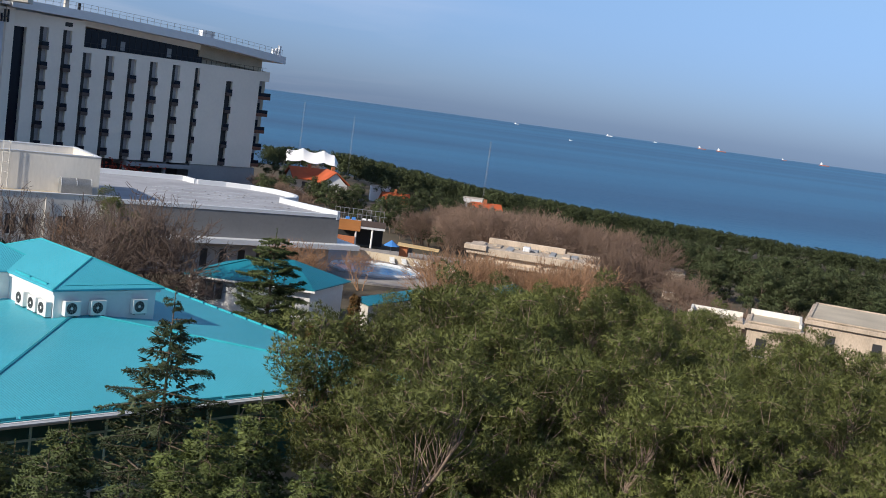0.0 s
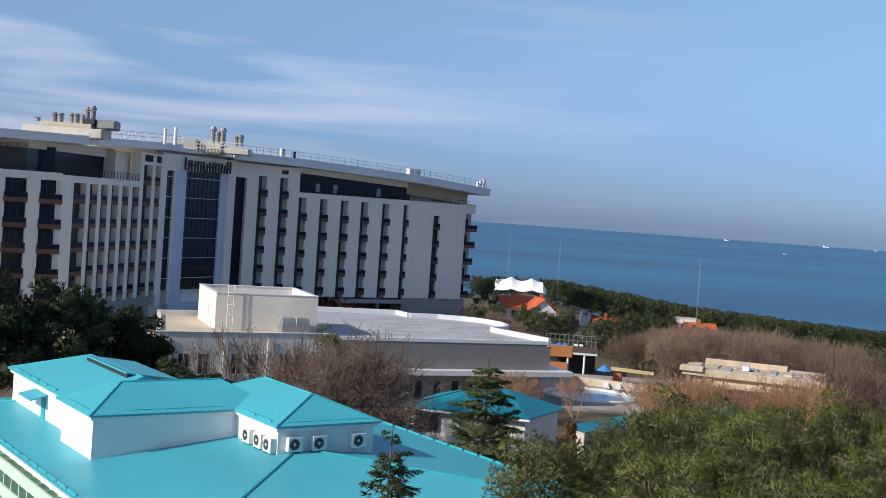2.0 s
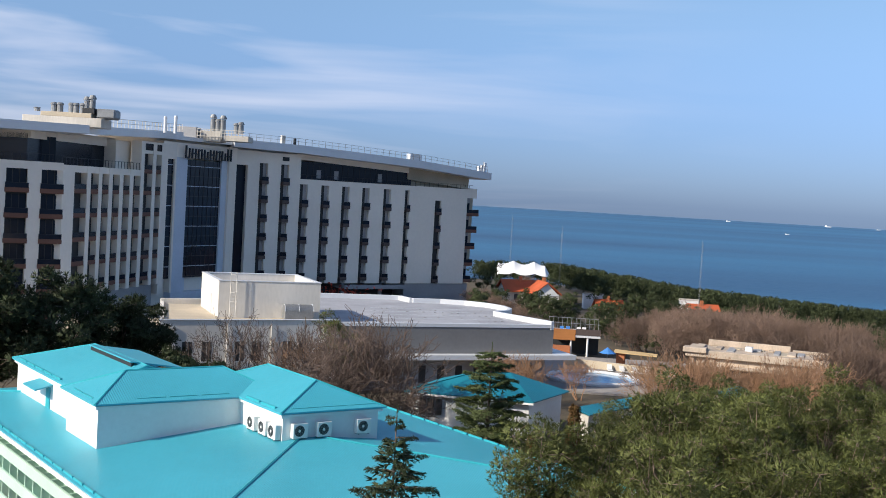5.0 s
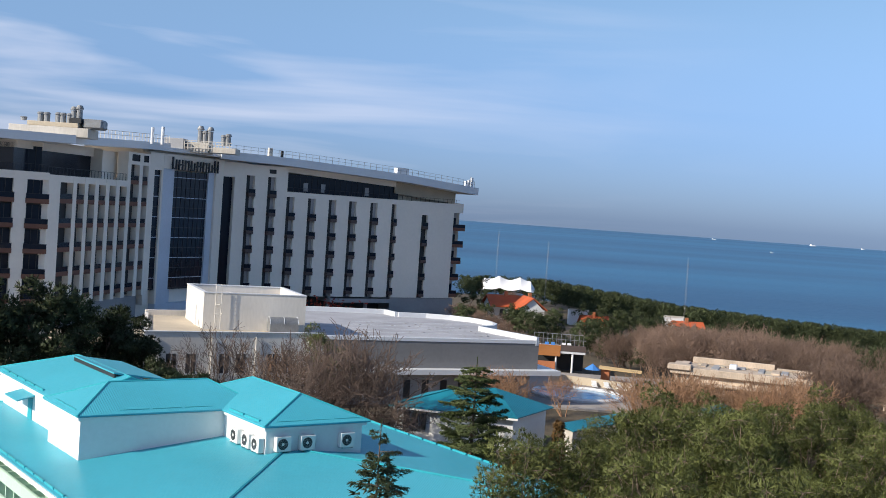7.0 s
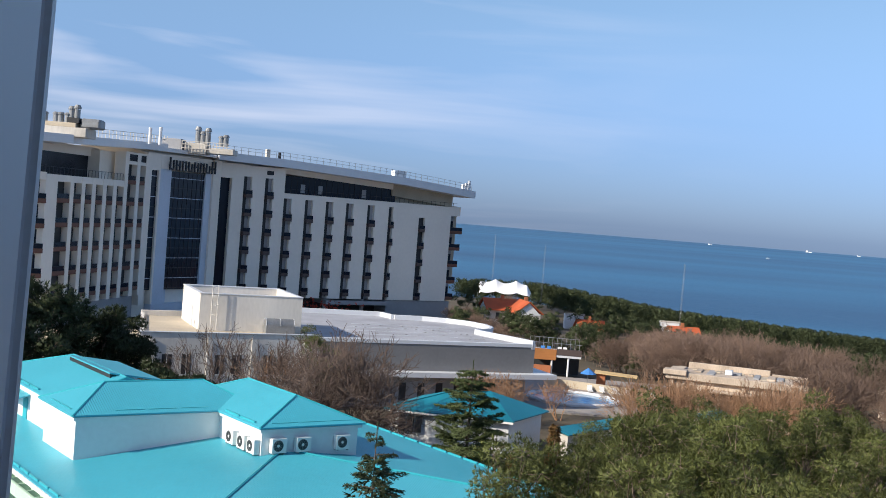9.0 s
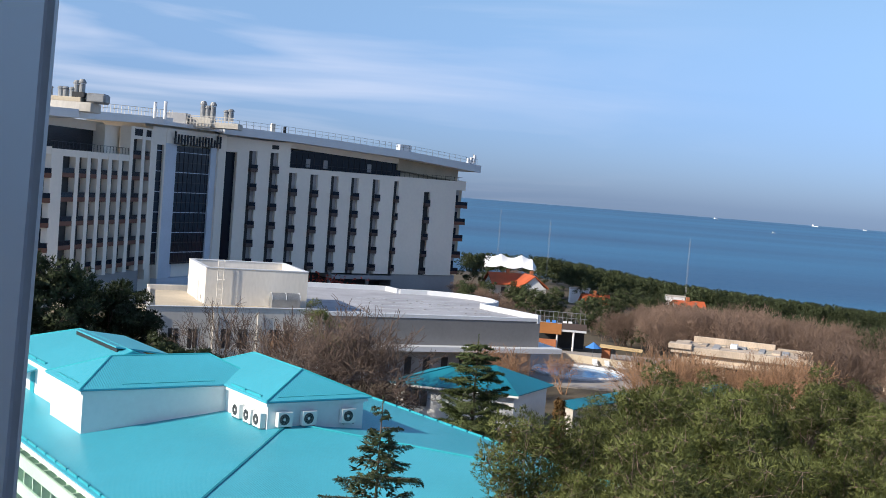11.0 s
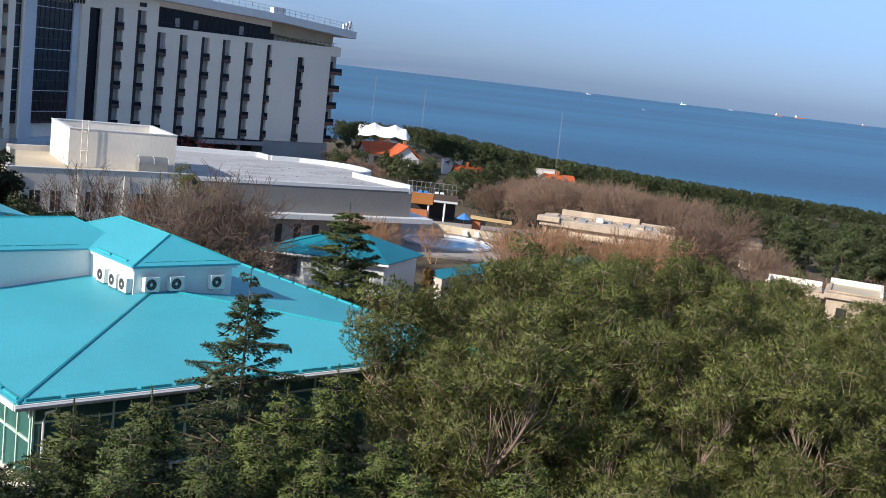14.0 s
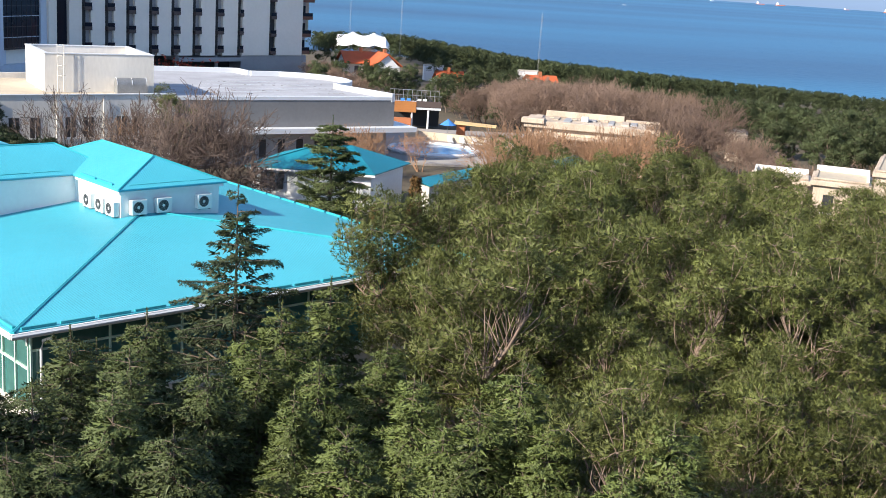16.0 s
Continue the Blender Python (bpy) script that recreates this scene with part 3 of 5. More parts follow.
for j in range(5):
    z = 3.3 + j * FL
    b = balcony(HOT, 48.75, 51.9 - 0.28 * (4 - j), z, 1.9, "brown", 2.2)
    b.matrix_basis = F
    place(window_unit(HOT, 48.9, 50.8, z + 0.3, z + 2.3, 2.1, 2), F)
# slanting roof plate: high at the core, low at the far end
ROOF = ((-1.5, 27.1), (4.0, 27.0), (11.0, 26.88), (21.0, 26.5), (36.0, 25.8), (45.0, 25.1), (52.7, 24.45))
roof_top = lambda x: float(np.interp(x, [q[0] for q in ROOF], [q[1] for q in ROOF]))
fp("roof", slab([(x, -2.0, z) for x, z in ROOF] + [(x, 17, z) for x, z in ROOF[::-1]], 1.35), "roof_edge", label="pale slanting roof plate")
for k in range(40):
    x = k * 52 / 39
    fp("rail_post", box(x, x + 0.05, -1.5, -1.45, roof_top(x), roof_top(x) + 1.15), "steel")
for h in (0.6, 1.13):
    fp("guard_rail", tube([(x, -1.47, z + h) for x, z in ((0, roof_top(0)), *ROOF[1:6], (52, roof_top(52)))], 0.03, 4), "steel")
for x, y, h in ((51.9, -1, 1.9), (51.0, -1.2, 1.3), (52.3, -0.3, 1.5), (50.2, -1.3, 1.0)):
    fp("roof_box", box(x - 0.22, x + 0.22, y, y + 0.5, roof_top(x) - 0.1, roof_top(x) + h, bevel=0.03), "roof_edge")
fp("antenna", cyl(51.5, -0.8, 24.0, 26.6, 0.05, 6), "steel")
fp("roof_box", box(34, 36.6, -1.4, -0.2, roof_top(35), roof_top(35) + 1.1, bevel=0.03), "roof_edge")
fp("roof_box", box(7.6, 8.3, -1.2, -0.6, roof_top(8), roof_top(8) + 1.4, bevel=0.03), "cream")
fp("roof_box", box(10.0, 10.4, -1.2, -0.8, roof_top(10), roof_top(10) + 1.1, bevel=0.03), "dark")

# core with the glass front and the sign
C1, C2 = (-45.6, 180.5), (-37.5, 197.5)
FC, LC = wing_frame(C1, C2)
fp("core_wall", box(0, LC, 1.5, 14, 0, 26.0), "hotel", FC)
for x0, x1, z1, m_, y in ((0.0, 1.15, 25.6, "hotel", 0.0), (1.153, 3.25, 22.95, "glass", 0.7), (3.253, 3.66, 25.6, "hotel", 0.35), (3.663, 6.42, 23.3, "hotel_blue", 0.4),
                          (6.423, 15.3, 23.05, "glass", 0.7), (15.303, 16.77, 23.3, "hotel_blue", 0.4), (16.773, LC - 0.003, 25.6, "hotel", 0.0)):
    p_ = fp("core_panel" if m_ != "glass" else "glazing", box(x0, x1, y, 1.497, 2.0 if m_ != "glass" else 4.2, z1), m_, FC)
    if m_ == "glass":
        for k in range(12):
            part("mullion", box(x0, x1, y - 0.05, y - 0.003, 4.4 + k * FL / 2, 4.50 + k * FL / 2), "hotel_blue" if k % 2 else "black", p_)
        for k in range(1, 8 if x1 - x0 > 3 else 1):
            part("mullion", box(x0 + k * 1.15, x0 + k * 1.15 + 0.07, y - 0.06, y - 0.003, 4.4, z1), "black", p_)
fp("core_head", box(1.153, 3.25, 0.3, 1.49, 22.95, 25.6), "hotel", FC)
fp("sign_band", box(3.663, 16.77, 0.3, 1.49, 23.3, 25.6), "hotel", FC)
for k in range(8):
    # eight characters of the sign, as plain open shapes of dark bars
    h_ = 2.0 if k in (0, 7) else 1.6
    x_ = 5.0 + k * 1.55
    y_ = -0.35
    for dx, w_ in ((0.0, 0.30), (0.85, 0.26)):
        fp("sign_bar", box(x_ + dx, x_ + dx + w_, y_, y_ + 0.25, 23.25, 23.25 + h_ * (1.0 if dx == 0 or k % 3 else 0.8), bevel=0.03), "black", FC)
    fp("sign_bar", box(x_ + 0.3, x_ + 0.85, y_ + 0.003, y_ + 0.247, 23.25 + (0.0, 0.7, 1.25)[k % 3], 23.5 + (0.0, 0.7, 1.25)[k % 3]), "black", FC)
    fp("sign_bracket", box(x_ + 0.4, x_ + 0.5, y_ + 0.2, 0.3, 23.9, 24.1), "steel", FC)
fp("core_foot", box(3.3, 16.9, 0.2, 1.49, -0.5, 2.0), "hotel_blue", FC)
fp("core_door", box(6.2, 8.0, 1.3, 1.495, 2.0, 4.2), "hotel_blue", FC)
fp("core_roof", box(-0.5, LC, -0.4, 13, 26.0, 26.6), "roof_edge", FC)

# left wing
L1, L2 = (-50.6, 150.0), (-45.6, 180.5)
FLW, LL = wing_frame(L1, L2)
TL = 20.9
fp("wall", box(0, LL, 1.6, 14, 0, TL), "hotel", FLW)
LSL = ((3.04, 6.57), (7.6, 9.9), (10.9, 13.0), (14.1, 16.3), (17.45, 19.6), (20.75, 23.1), (24.25, 27.25), (28.4, 30.4))
edge = 0.0
for k, (a, b) in enumerate(LSL):
    tall = 25.2 if k >= 6 else TL
    head = 23.4 if k >= 6 else 20.0
    fp("fin", box(edge, a, 0.0, 1.59, 3.6 + 0.0 * k, tall), "hotel", FLW)
    # near-black panel paints the shade behind the balconies
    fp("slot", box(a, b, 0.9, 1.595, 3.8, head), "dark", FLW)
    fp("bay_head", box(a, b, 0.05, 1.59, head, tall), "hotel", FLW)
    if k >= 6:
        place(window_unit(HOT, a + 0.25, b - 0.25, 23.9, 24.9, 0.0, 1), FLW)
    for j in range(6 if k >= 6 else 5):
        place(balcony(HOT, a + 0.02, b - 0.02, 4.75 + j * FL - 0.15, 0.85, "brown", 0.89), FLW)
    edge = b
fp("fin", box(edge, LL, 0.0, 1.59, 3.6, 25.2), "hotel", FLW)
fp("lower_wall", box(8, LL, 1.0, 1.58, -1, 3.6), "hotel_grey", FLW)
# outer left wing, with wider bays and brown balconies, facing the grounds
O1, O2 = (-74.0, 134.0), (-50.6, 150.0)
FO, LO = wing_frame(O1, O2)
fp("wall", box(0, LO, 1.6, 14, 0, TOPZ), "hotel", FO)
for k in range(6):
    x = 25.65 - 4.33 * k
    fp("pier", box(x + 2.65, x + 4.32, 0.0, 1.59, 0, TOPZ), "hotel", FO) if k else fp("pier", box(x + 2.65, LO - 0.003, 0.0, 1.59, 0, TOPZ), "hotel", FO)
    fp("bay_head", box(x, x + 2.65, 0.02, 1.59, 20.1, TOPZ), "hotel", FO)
    # the bay's shade, put in as a near-black back panel
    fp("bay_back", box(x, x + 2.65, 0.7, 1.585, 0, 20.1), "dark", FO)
    for j in range(6):
        place(window_unit(HOT, x, x + 2.65, 1.8 + j * FL, 4.1 + j * FL, 0.6, 3), FO)
        place(balcony(HOT, x - 0.15, x + 2.8, 4.6 + (j - 1) * FL - 0.15, 0.95, "brown", 0.8), FO)
# upper storey of the left wings with its own roof plate
fp("upper_wall", box(-2, LL * 0.7, 4.0, 14, TL, 24.6), "glass", FLW, "dark glass upper storey")
fp("upper_side", box(LL * 0.62, LL * 0.78, 2.2, 3.99, TL, 25.0), "hotel", FLW)
fp("upper_frieze", box(-2, LL * 0.7, 3.6, 14, 24.0, 25.3), "hotel", FLW)
fp("upper_rail", box(0, LL * 0.76, 0.2, 0.26, TL + 0.95, TL + 1.0), "dark", FLW)
for k in range(24):
    fp("rail_post", box(k, k + 0.05, 0.2, 0.26, TL, TL + 0.95), "dark", FLW)
fp("upper_wall", box(0, LO, 4.0, 14, TOPZ, 24.4), "glass", FO, "dark glass upper storey")
fp("upper_frieze", box(0, LO, 3.8, 14, 24.4, 25.1), "hotel", FO)
fp("upper_rail", box(0, LO, 0.2, 0.26, TOPZ + 0.95, TOPZ + 1.0), "dark", FO)
for k in range(28):
    fp("rail_post", box(k, k + 0.05, 0.2, 0.26, TOPZ, TOPZ + 0.95), "dark", FO)
for k in range(18):
    fp("mullion", box(2 + k * 1.5, 2.08 + k * 1.5, 3.94, 3.998, TOPZ, 24.4), "black", FO)
fp("roof", slab([(2.0, -1.6, 26.1), (LL + 5.5, -0.8, 27.3), (LL + 5.5, 14, 27.3), (2.0, 14, 26.1)], 1.1), "roof_edge", FLW)
fp("roof", slab([(-1, -2.6, 25.9), (LO + 2.6, -1.6, 26.098), (LO + 2.6, 14, 26.098), (-1, 14, 25.9)], 1.1), "roof_edge", FO)
for k in range(30):
    x = 2.5 + k * (LL + 2) / 29
    fp("rail_post", box(x, x + 0.06, -1.0, -0.94, 26.1 + k * 0.04, 27.3 + k * 0.04), "cream", FLW)
for h in (0.6, 1.15):
    fp("guard_rail", tube([(2.5, -0.97, 26.15 + h), (LL + 4, -0.97, 27.25 + h)], 0.04, 4), "cream", FLW)


def vent(at, r, h, material="steel"):
    b = part("roof_vent", cyl(0, 0, 0, h * 0.75, r, 12), material, HOT)
    b.matrix_basis = pose(*at)
    part("vent_cap", tube([(0, 0, h * 0.78), (0, 0, h * 0.85), (0, 0, h)], [r * 1.25, r * 1.25, r * 0.8], 12), material, b)


for k, (x, h) in enumerate(((-55.4, 0.5), (-53.2, 1.25), (-52.4, 1.25), (-50.9, 1.3), (-50.3, 1.3), (-49.4, 1.3), (-48.9, 2.2), (-48.2, 2.4))):
    vent((x, 153.0, 27.7), 0.40, h)
part("roof_plant", box(-56.8, -46.5, 151.6, 156, 25.9, 27.1, bevel=0.05), "cream", HOT)
part("roof_plant", box(-54.6, -48.0, 152.0, 155, 27.1, 27.7, bevel=0.05), "beige", HOT)
part("roof_plant", box(-49.3, -47.7, 152.3, 154, 27.7, 28.4, bevel=0.05), "dark", HOT)
part("roof_plant", box(-47.6, -45.0, 152.5, 155, 27.1, 28.4, bevel=0.25), "steel", HOT)
for k, (x, h) in enumerate(((-40.2, 2.9), (-39.4, 2.2), (-38.6, 2.8), (-36.4, 1.7), (-35.7, 1.9))):
    vent((x, 190, 27.7), 0.45, h)
part("roof_plant", box(-42, -38.6, 188.5, 193, 26.2, 27.9, bevel=0.05), "cream", HOT)
for x, z in ((-43.4, 2.4), (-41.9, 2.6)):
    o = part("antenna", cyl(0, 0, 0, z, 0.25, 8), "roof_edge", HOT)
    o.matrix_basis = pose(x, 172, 26.5)
part("roof_plant", box(-45.6, -42.3, 187.5, 191, 26.2, 28.3, bevel=0.05), "hotel_grey", HOT)
part("roof_plant", box(-38.4, -34.2, 189, 193, 26.4, 27.3, bevel=0.05), "cream", HOT)
for k in range(14):
    o = part("plant_slat", box(0, 0.12, 0, 0.1, 0, 1.3), "cream", HOT)
    o.matrix_basis = pose(-42.2 + k * 0.55, 187.4, 26.6)
for z in (26.9, 27.5, 28.0):
    o = part("plant_rail", box(0, 7.6, 0, 0.08, 0, 0.1), "cream", HOT)
    o.matrix_basis = pose(-42.2, 187.35, z)
# forecourt paving, paled and widened so it bounces sunlight onto the hotel
tagged(part("pavement_plaza", prism([(-48, 122), (-14, 141), (8, 150), (8, 219), (-36, 194), (-44, 178), (-49, 150)], -0.5, 0.3), "plaza"), "concrete forecourt before the hotel, made pale to bounce light", "pavement", kind="structure")
SHR = thing("autumn_shrub", "red leaved shrub before the hotel's ground floor", "shrub", (-17.5, 190, 0))

# ---- flat white building in the middle ----
FW_ = thing("flat_roof_building", "long low pale building with a flat roof and small dark windows", "building", (-25.8, 103.6, 0), 27.9)
part("wall", prism([(0, 0), (17.2, 0), (17.2, 17), (4.1, 16.5)], -1, 7.0), "plaster", FW_)
part("parapet", box(0, 17.2, 0, 0.3, 7.003, 7.35), "plaster", FW_)
part("parapet", prism([(0.08, 0.303), (0.40, 0.303), (4.38, 16.4), (4.08, 16.4)], 7.003, 7.35), "plaster", FW_)
part("parapet", prism([(4.1, 16.41), (11, 16.6), (11, 16.9), (4.1, 16.7)], 6.6, 7.6), "plaster", FW_)
part("parapet_cap", box(-0.08, 17.3, -0.08, 0.33, 7.353, 7.42), "roof_edge", FW_)
part("roof_deck", prism([(0.42, 0.304), (17.1, 0.304), (17.1, 16.4), (4.4, 16.4)], 7.004, 7.05), "beige", FW_)
part("annex_wall", prism([(-5.5, 6.5), (1.6, 6.5), (3.9, 16), (-5.5, 16)], -1, 5.6), "beige", FW_, "lower tan annex")
part("annex_parapet", box(-5.5, 1.55, 6.45, 6.75, 5.603, 5.95), "beige", FW_)
for z_ in (5.75, 6.15):
    part("deck_rail", tube([(-2.4, 8.0, z_ + 0.2), (1.2, 8.0, z_ + 0.2), (2.2, 12.0, z_ + 0.2)], 0.04, 4), "roof_edge", FW_)
for x in (2.1, 3.9, 7.0, 8.6, 11.6, 13.2):
    w_ = part("window", box(x, x + 0.9, -0.02, 0.05, 3.6, 5.4), "dark", FW_)
    part("window_frame", box(x + 0.43, x + 0.47, -0.04, -0.022, 3.6, 5.4), "roof_edge", w_)
    part("window_sill", box(x - 0.08, x + 0.98, -0.10, -0.022, 3.5, 3.59), "roof_edge", w_)
for x in (0.9, 6.2, 10.4, 15.6):
    part("downpipe", tube([(x, -0.1, 7.0), (x, -0.1, 0)], 0.05, 6), "plaster", FW_)
PH = thing("roof_block", "pale square stair block with a wall ladder on a flat roof", "roof cabin", (-22.15, 110.95, 7.05), 21.8)
for nm, b_ in (("wall", (0, 9.95, 0, 0.3)), ("wall", (0, 0.297, 0.303, 9.4)), ("wall", (0, 9.95, 9.403, 9.7)), ("wall", (9.65, 9.95, 0.303, 9.4))):
    part(nm, box(*b_, 0, 3.48), "plaster", PH)
part("roof_deck", box(0.3, 9.65, 0.3, 9.4, 2.3, 2.5), "membrane", PH)
for b_ in ((-0.05, 10.0, -0.05, 0.35), (-0.05, 0.35, 0.353, 9.75), (9.6, 10.0, 0.353, 9.75), (0.353, 9.597, 9.35, 9.75)):
    part("parapet_cap", box(*b_, 3.483, 3.56), "roof_edge", PH)
for x in (1.05, 1.6):
    part("ladder_rail", tube([(x, -0.35, 0.1), (x, -0.35, 4.3), (x, 0.1, 4.3)], 0.04, 5), "plaster", PH)
for k in range(11):
    part("ladder_rung", tube([(1.05, -0.35, 0.3 + k * 0.36), (1.6, -0.35, 0.3 + k * 0.36)], 0.025, 5), "plaster", PH)
for z_ in (1.6, 2.5, 3.4, 4.2):
    part("ladder_hoop", tube([(1.05, -0.35, z_), (0.98, -0.75, z_), (1.32, -1.0, z_), (1.67, -0.75, z_), (1.6, -0.35, z_)], 0.025, 4), "plaster", PH)
bm = bmesh.new()
arc = [(0.62 * math.cos(a), 0.85 + 0.62 * math.sin(a)) for a in [math.pi * k / 12 for k in range(13)]]
ends_ = [[bm.verts.new((x, -0.75 + p_, z_)) for p_, z_ in [(0.62, 0.06)] + arc + [(-0.62, 0.06)]] for x in (6.2, 9.0)]
for k in range(len(arc) + 1):
    bm.faces.new((ends_[0][k], ends_[0][k + 1], ends_[1][k + 1], ends_[1][k]))
bm.faces.new(ends_[0])
bm.faces.new(ends_[1][::-1])
part("duct", bm, "steel", PH, "big grey steel duct with a rounded top")
for x in (6.2, 7.6, 8.95):
    part("duct_band", tube([(x, -0.75 + 1.03 * p_, 0.85 + 1.03 * (z_ - 0.85)) for p_, z_ in arc], 0.03, 4), "roof_edge", PH)
part("door", box(-0.06, -0.005, 3.6, 4.6, 0.0, 2.0), "roof_edge", PH)
HALL = thing("curved_hall", "low grey hall with pale curved flat roof and white parapet", "building")
outline = [(-11.0, 113.6), (10.8, 122.9), (4.9, 130.4), (6.5, 132.4), (6.9, 134.9), (6.2, 137.6), (4.4, 139.9), (1.6, 141.4), (-1.5, 141.6), (-4.8, 140.6), (-6.4, 143.3), (-20.0, 139.0)]
part("wall", prism(outline, 3.9, 6.6), "grey", HALL)
part("roof_deck", prism([(x * 0.997, 0.997 * (y - 127) + 127) for x, y in outline], 6.604, 6.75), "membrane", HALL)
for a, b in zip(outline[1:], outline[2:]):
    m_, n_ = wing_frame(a, b)
    o = part("parapet", box(0, n_, 0.0, 0.4, 6.4, 7.3, bevel=0.02), "roof_edge", HALL)
    o.matrix_basis = m_
rub = random.Random(4)
for k in range(46):
    o = part("roof_ballast", box(-0.08, 0.08 + 0.15 * rub.random(), -0.07, 0.07, 0.0, 0.07, bevel=0.02), "hotel_grey", HALL)
    f_ = rub.random()
    o.matrix_basis = pose(-9.0 + 15 * f_, 119 + 6.4 * f_ + (3.0 * rub.randrange(5) + rub.uniform(-0.3, 0.3)) * (1 - 0.25 * f_), 6.75, 0, 0, 90 * rub.random())
m_, n_ = wing_frame(outline[0], outline[1])
place(part("parapet_cap", box(0, n_, -0.06, 0.4, 6.603, 6.95), "roof_edge", HALL), m_)
place(part("ledge", box(4, n_ + 2.2, -1.2, 6, 3.4, 3.896), "roof_edge", HALL), m_)
place(part("lower_wall", box(2, n_ - 0.5, 0.6, 7, -1, 3.4), "hotel_grey", HALL), m_)
for k in range(7):
    w_ = place(part("window", box(9 + k * 2.0, 9.7 + k * 2.0, 0.52, 0.6, 0.8, 2.6), "dark", HALL), m_)
for k in range(5):
    o = part("seam", box(0, 14 - 0.6 * k, 0, 0.05, 6.74, 6.78), "roof_edge", HALL)
    o.matrix_basis = pose(-10 + k * 0.2, 117 + k * 3.6, 0, 0, 0, 21)

# ---- small house with a teal roof ----
SH = thing("small_house", "small white house with a turquoise ribbed hip roof among bare trees", "house", (0, 0, 0))
hc = [(-3.6, 98.4), (7.2, 96.4), (10.8, 103.2), (-0.5, 106.5)]
part("wall", prism([(-3.0, 98.9), (6.9, 97.1), (10.1, 102.9), (-0.3, 105.8)], -1, 3.15), "white", SH)
rz = [(2.2, 100.2, 4.9), (5.4, 101.3, 4.9)]
c3 = [(*q, 3.25) for q in hc]
rib_slope(SH, [c3[0], c3[1], rz[1], rz[0]], (-0.18, -1), 0.35, material="teal_old")
rib_slope(SH, [c3[1], c3[2], rz[1]], (0.9, -0.5), 0.35, material="teal_old")
rib_slope(SH, [c3[2], c3[3], rz[0], rz[1]], (0.2, 1), 0.35, material="teal_old")
rib_slope(SH, [c3[3], c3[0], rz[0]], (-0.9, 0.3), 0.35, material="teal_old")
m_, n_ = wing_frame(hc[0], hc[1])
place(part("fascia", box(0, n_, -0.05, 0.05, 3.0, 3.16), "white", SH), m_)
for x in (1.3, 2.0, 2.7):
    place(part("window", box(x, x + 0.5, 0.3, 0.62, 1.4, 2.7), "dark", SH), m_)
for nm, (p_, q_), z in (("low_house", ((12.0, 97.4), (18.8, 105.6)), 2.3), ("low_house", ((25.2, 104.5), (28.8, 109.5)), 3.2)):
    t_ = thing(nm, "low pale house with a turquoise metal roof behind pines", "house")
    m_, n_ = wing_frame(p_, q_)
    place(rib_slope(t_, [(0, 0, z), (n_, 0, z), (n_, 1.7, z + 0.35), (0, 1.7, z + 0.35)], (0, -1), 0.35, material="teal_old"), m_)
    place(part("wall", box(0.3, n_ - 0.3, 0.3, 1.6, -1, z - 0.1), "cream", t_), m_)

# ---- pool and terrace ----
POOL = thing("pool", "oval blue swimming pool with a pale paved rim", "pool")
ell = [(16.2 + 5.0 * math.cos(a), 131 + 4.6 * math.sin(a)) for a in [6.28319 * k / 32 for k in range(32)]]
part("water", prism(ell, 0.0, 0.32), "pool", POOL)
part("rim", tube([(x, y, 0.34) for x, y in ell] + [(*ell[0], 0.34)], 0.28, 6), "roof_edge", POOL)
tagged(part("pavement", prism([(8, 122), (30, 122), (30, 150), (8, 150)], -0.4, 0.2), "paving"), "grey paved pool terrace", "pavement", kind="structure")
for k in range(9):
    f_ = thing("sun_lounger", "small white lounger on the pool terrace", "lounger", (19 + k * 1.5, 138 - k * 0.5, 0.2), 10 * k, group="loungers by the pool")
    part("frame", box(-0.3, 0.3, -0.8, 0.8, 0.2, 0.3, bevel=0.02), "ac", f_)
    part("backrest", slab([(-0.3, 0.3, 0.32), (0.3, 0.3, 0.32), (0.3, 0.9, 0.75), (-0.3, 0.9, 0.75)], 0.06), "ac", f_)
    part("leg", box(-0.25, -0.2, -0.6, -0.5, 0, 0.2), "steel", f_)
    part("leg", box(0.2, 0.25, 0.4, 0.5, 0, 0.2), "steel", f_)
FEN = thing("terrace_wall", "low pale terrace wall beyond the pool", "wall")
m_, n_ = wing_frame((14, 141.5), (30, 134.5))
place(part("wall_strip", box(0, n_, 0, 0.25, 0.2, 1.1), "beige", FEN), m_)
TER = thing("terrace_bar", "two-storey open terrace with orange wood cladding and white posts", "pavilion", (12.6, 150.5, 0), -4)
part("deck", box(0, 6.6, 0, 7, 2.6, 2.9), "roof_edge", TER)
part("cladding", box(0, 3.4, -0.1, 0.1, 2.2, 3.6), "wood", TER, "orange wooden cladding")
part("railing_band", box(3.4, 6.6, -0.05, 0.05, 2.9, 3.7), "dark_brown", TER)
for x in (0.3, 2.9, 5.0):
    part("post", cyl(x, 0.2, 0, 2.6, 0.13, 10), "white", TER)
part("back_wall", box(0, 6.6, 4, 4.2, 0, 2.6), "dark", TER)
part("kiosk_wall", box(0.6, 2.8, -1.0, 0.0, 0.1, 1.5), "terracotta", TER)
for k in range(12):
    part("rail_post", box(k * 0.6, k * 0.6 + 0.05, 6.5, 6.55, 2.9, 4.4), "steel", TER)
part("rail", box(0, 6.6, 6.5, 6.56, 4.4, 4.45), "steel", TER)
part("rail", box(0, 6.6, 0, 0.05, 4.35, 4.4), "steel", TER)
for x in (1.4, 2.2, 3.6, 4.3):
    part("table", box(x, x + 0.5, 2, 2.5, 2.9, 3.7), "canvas_blue" if x < 3 else "white", TER)
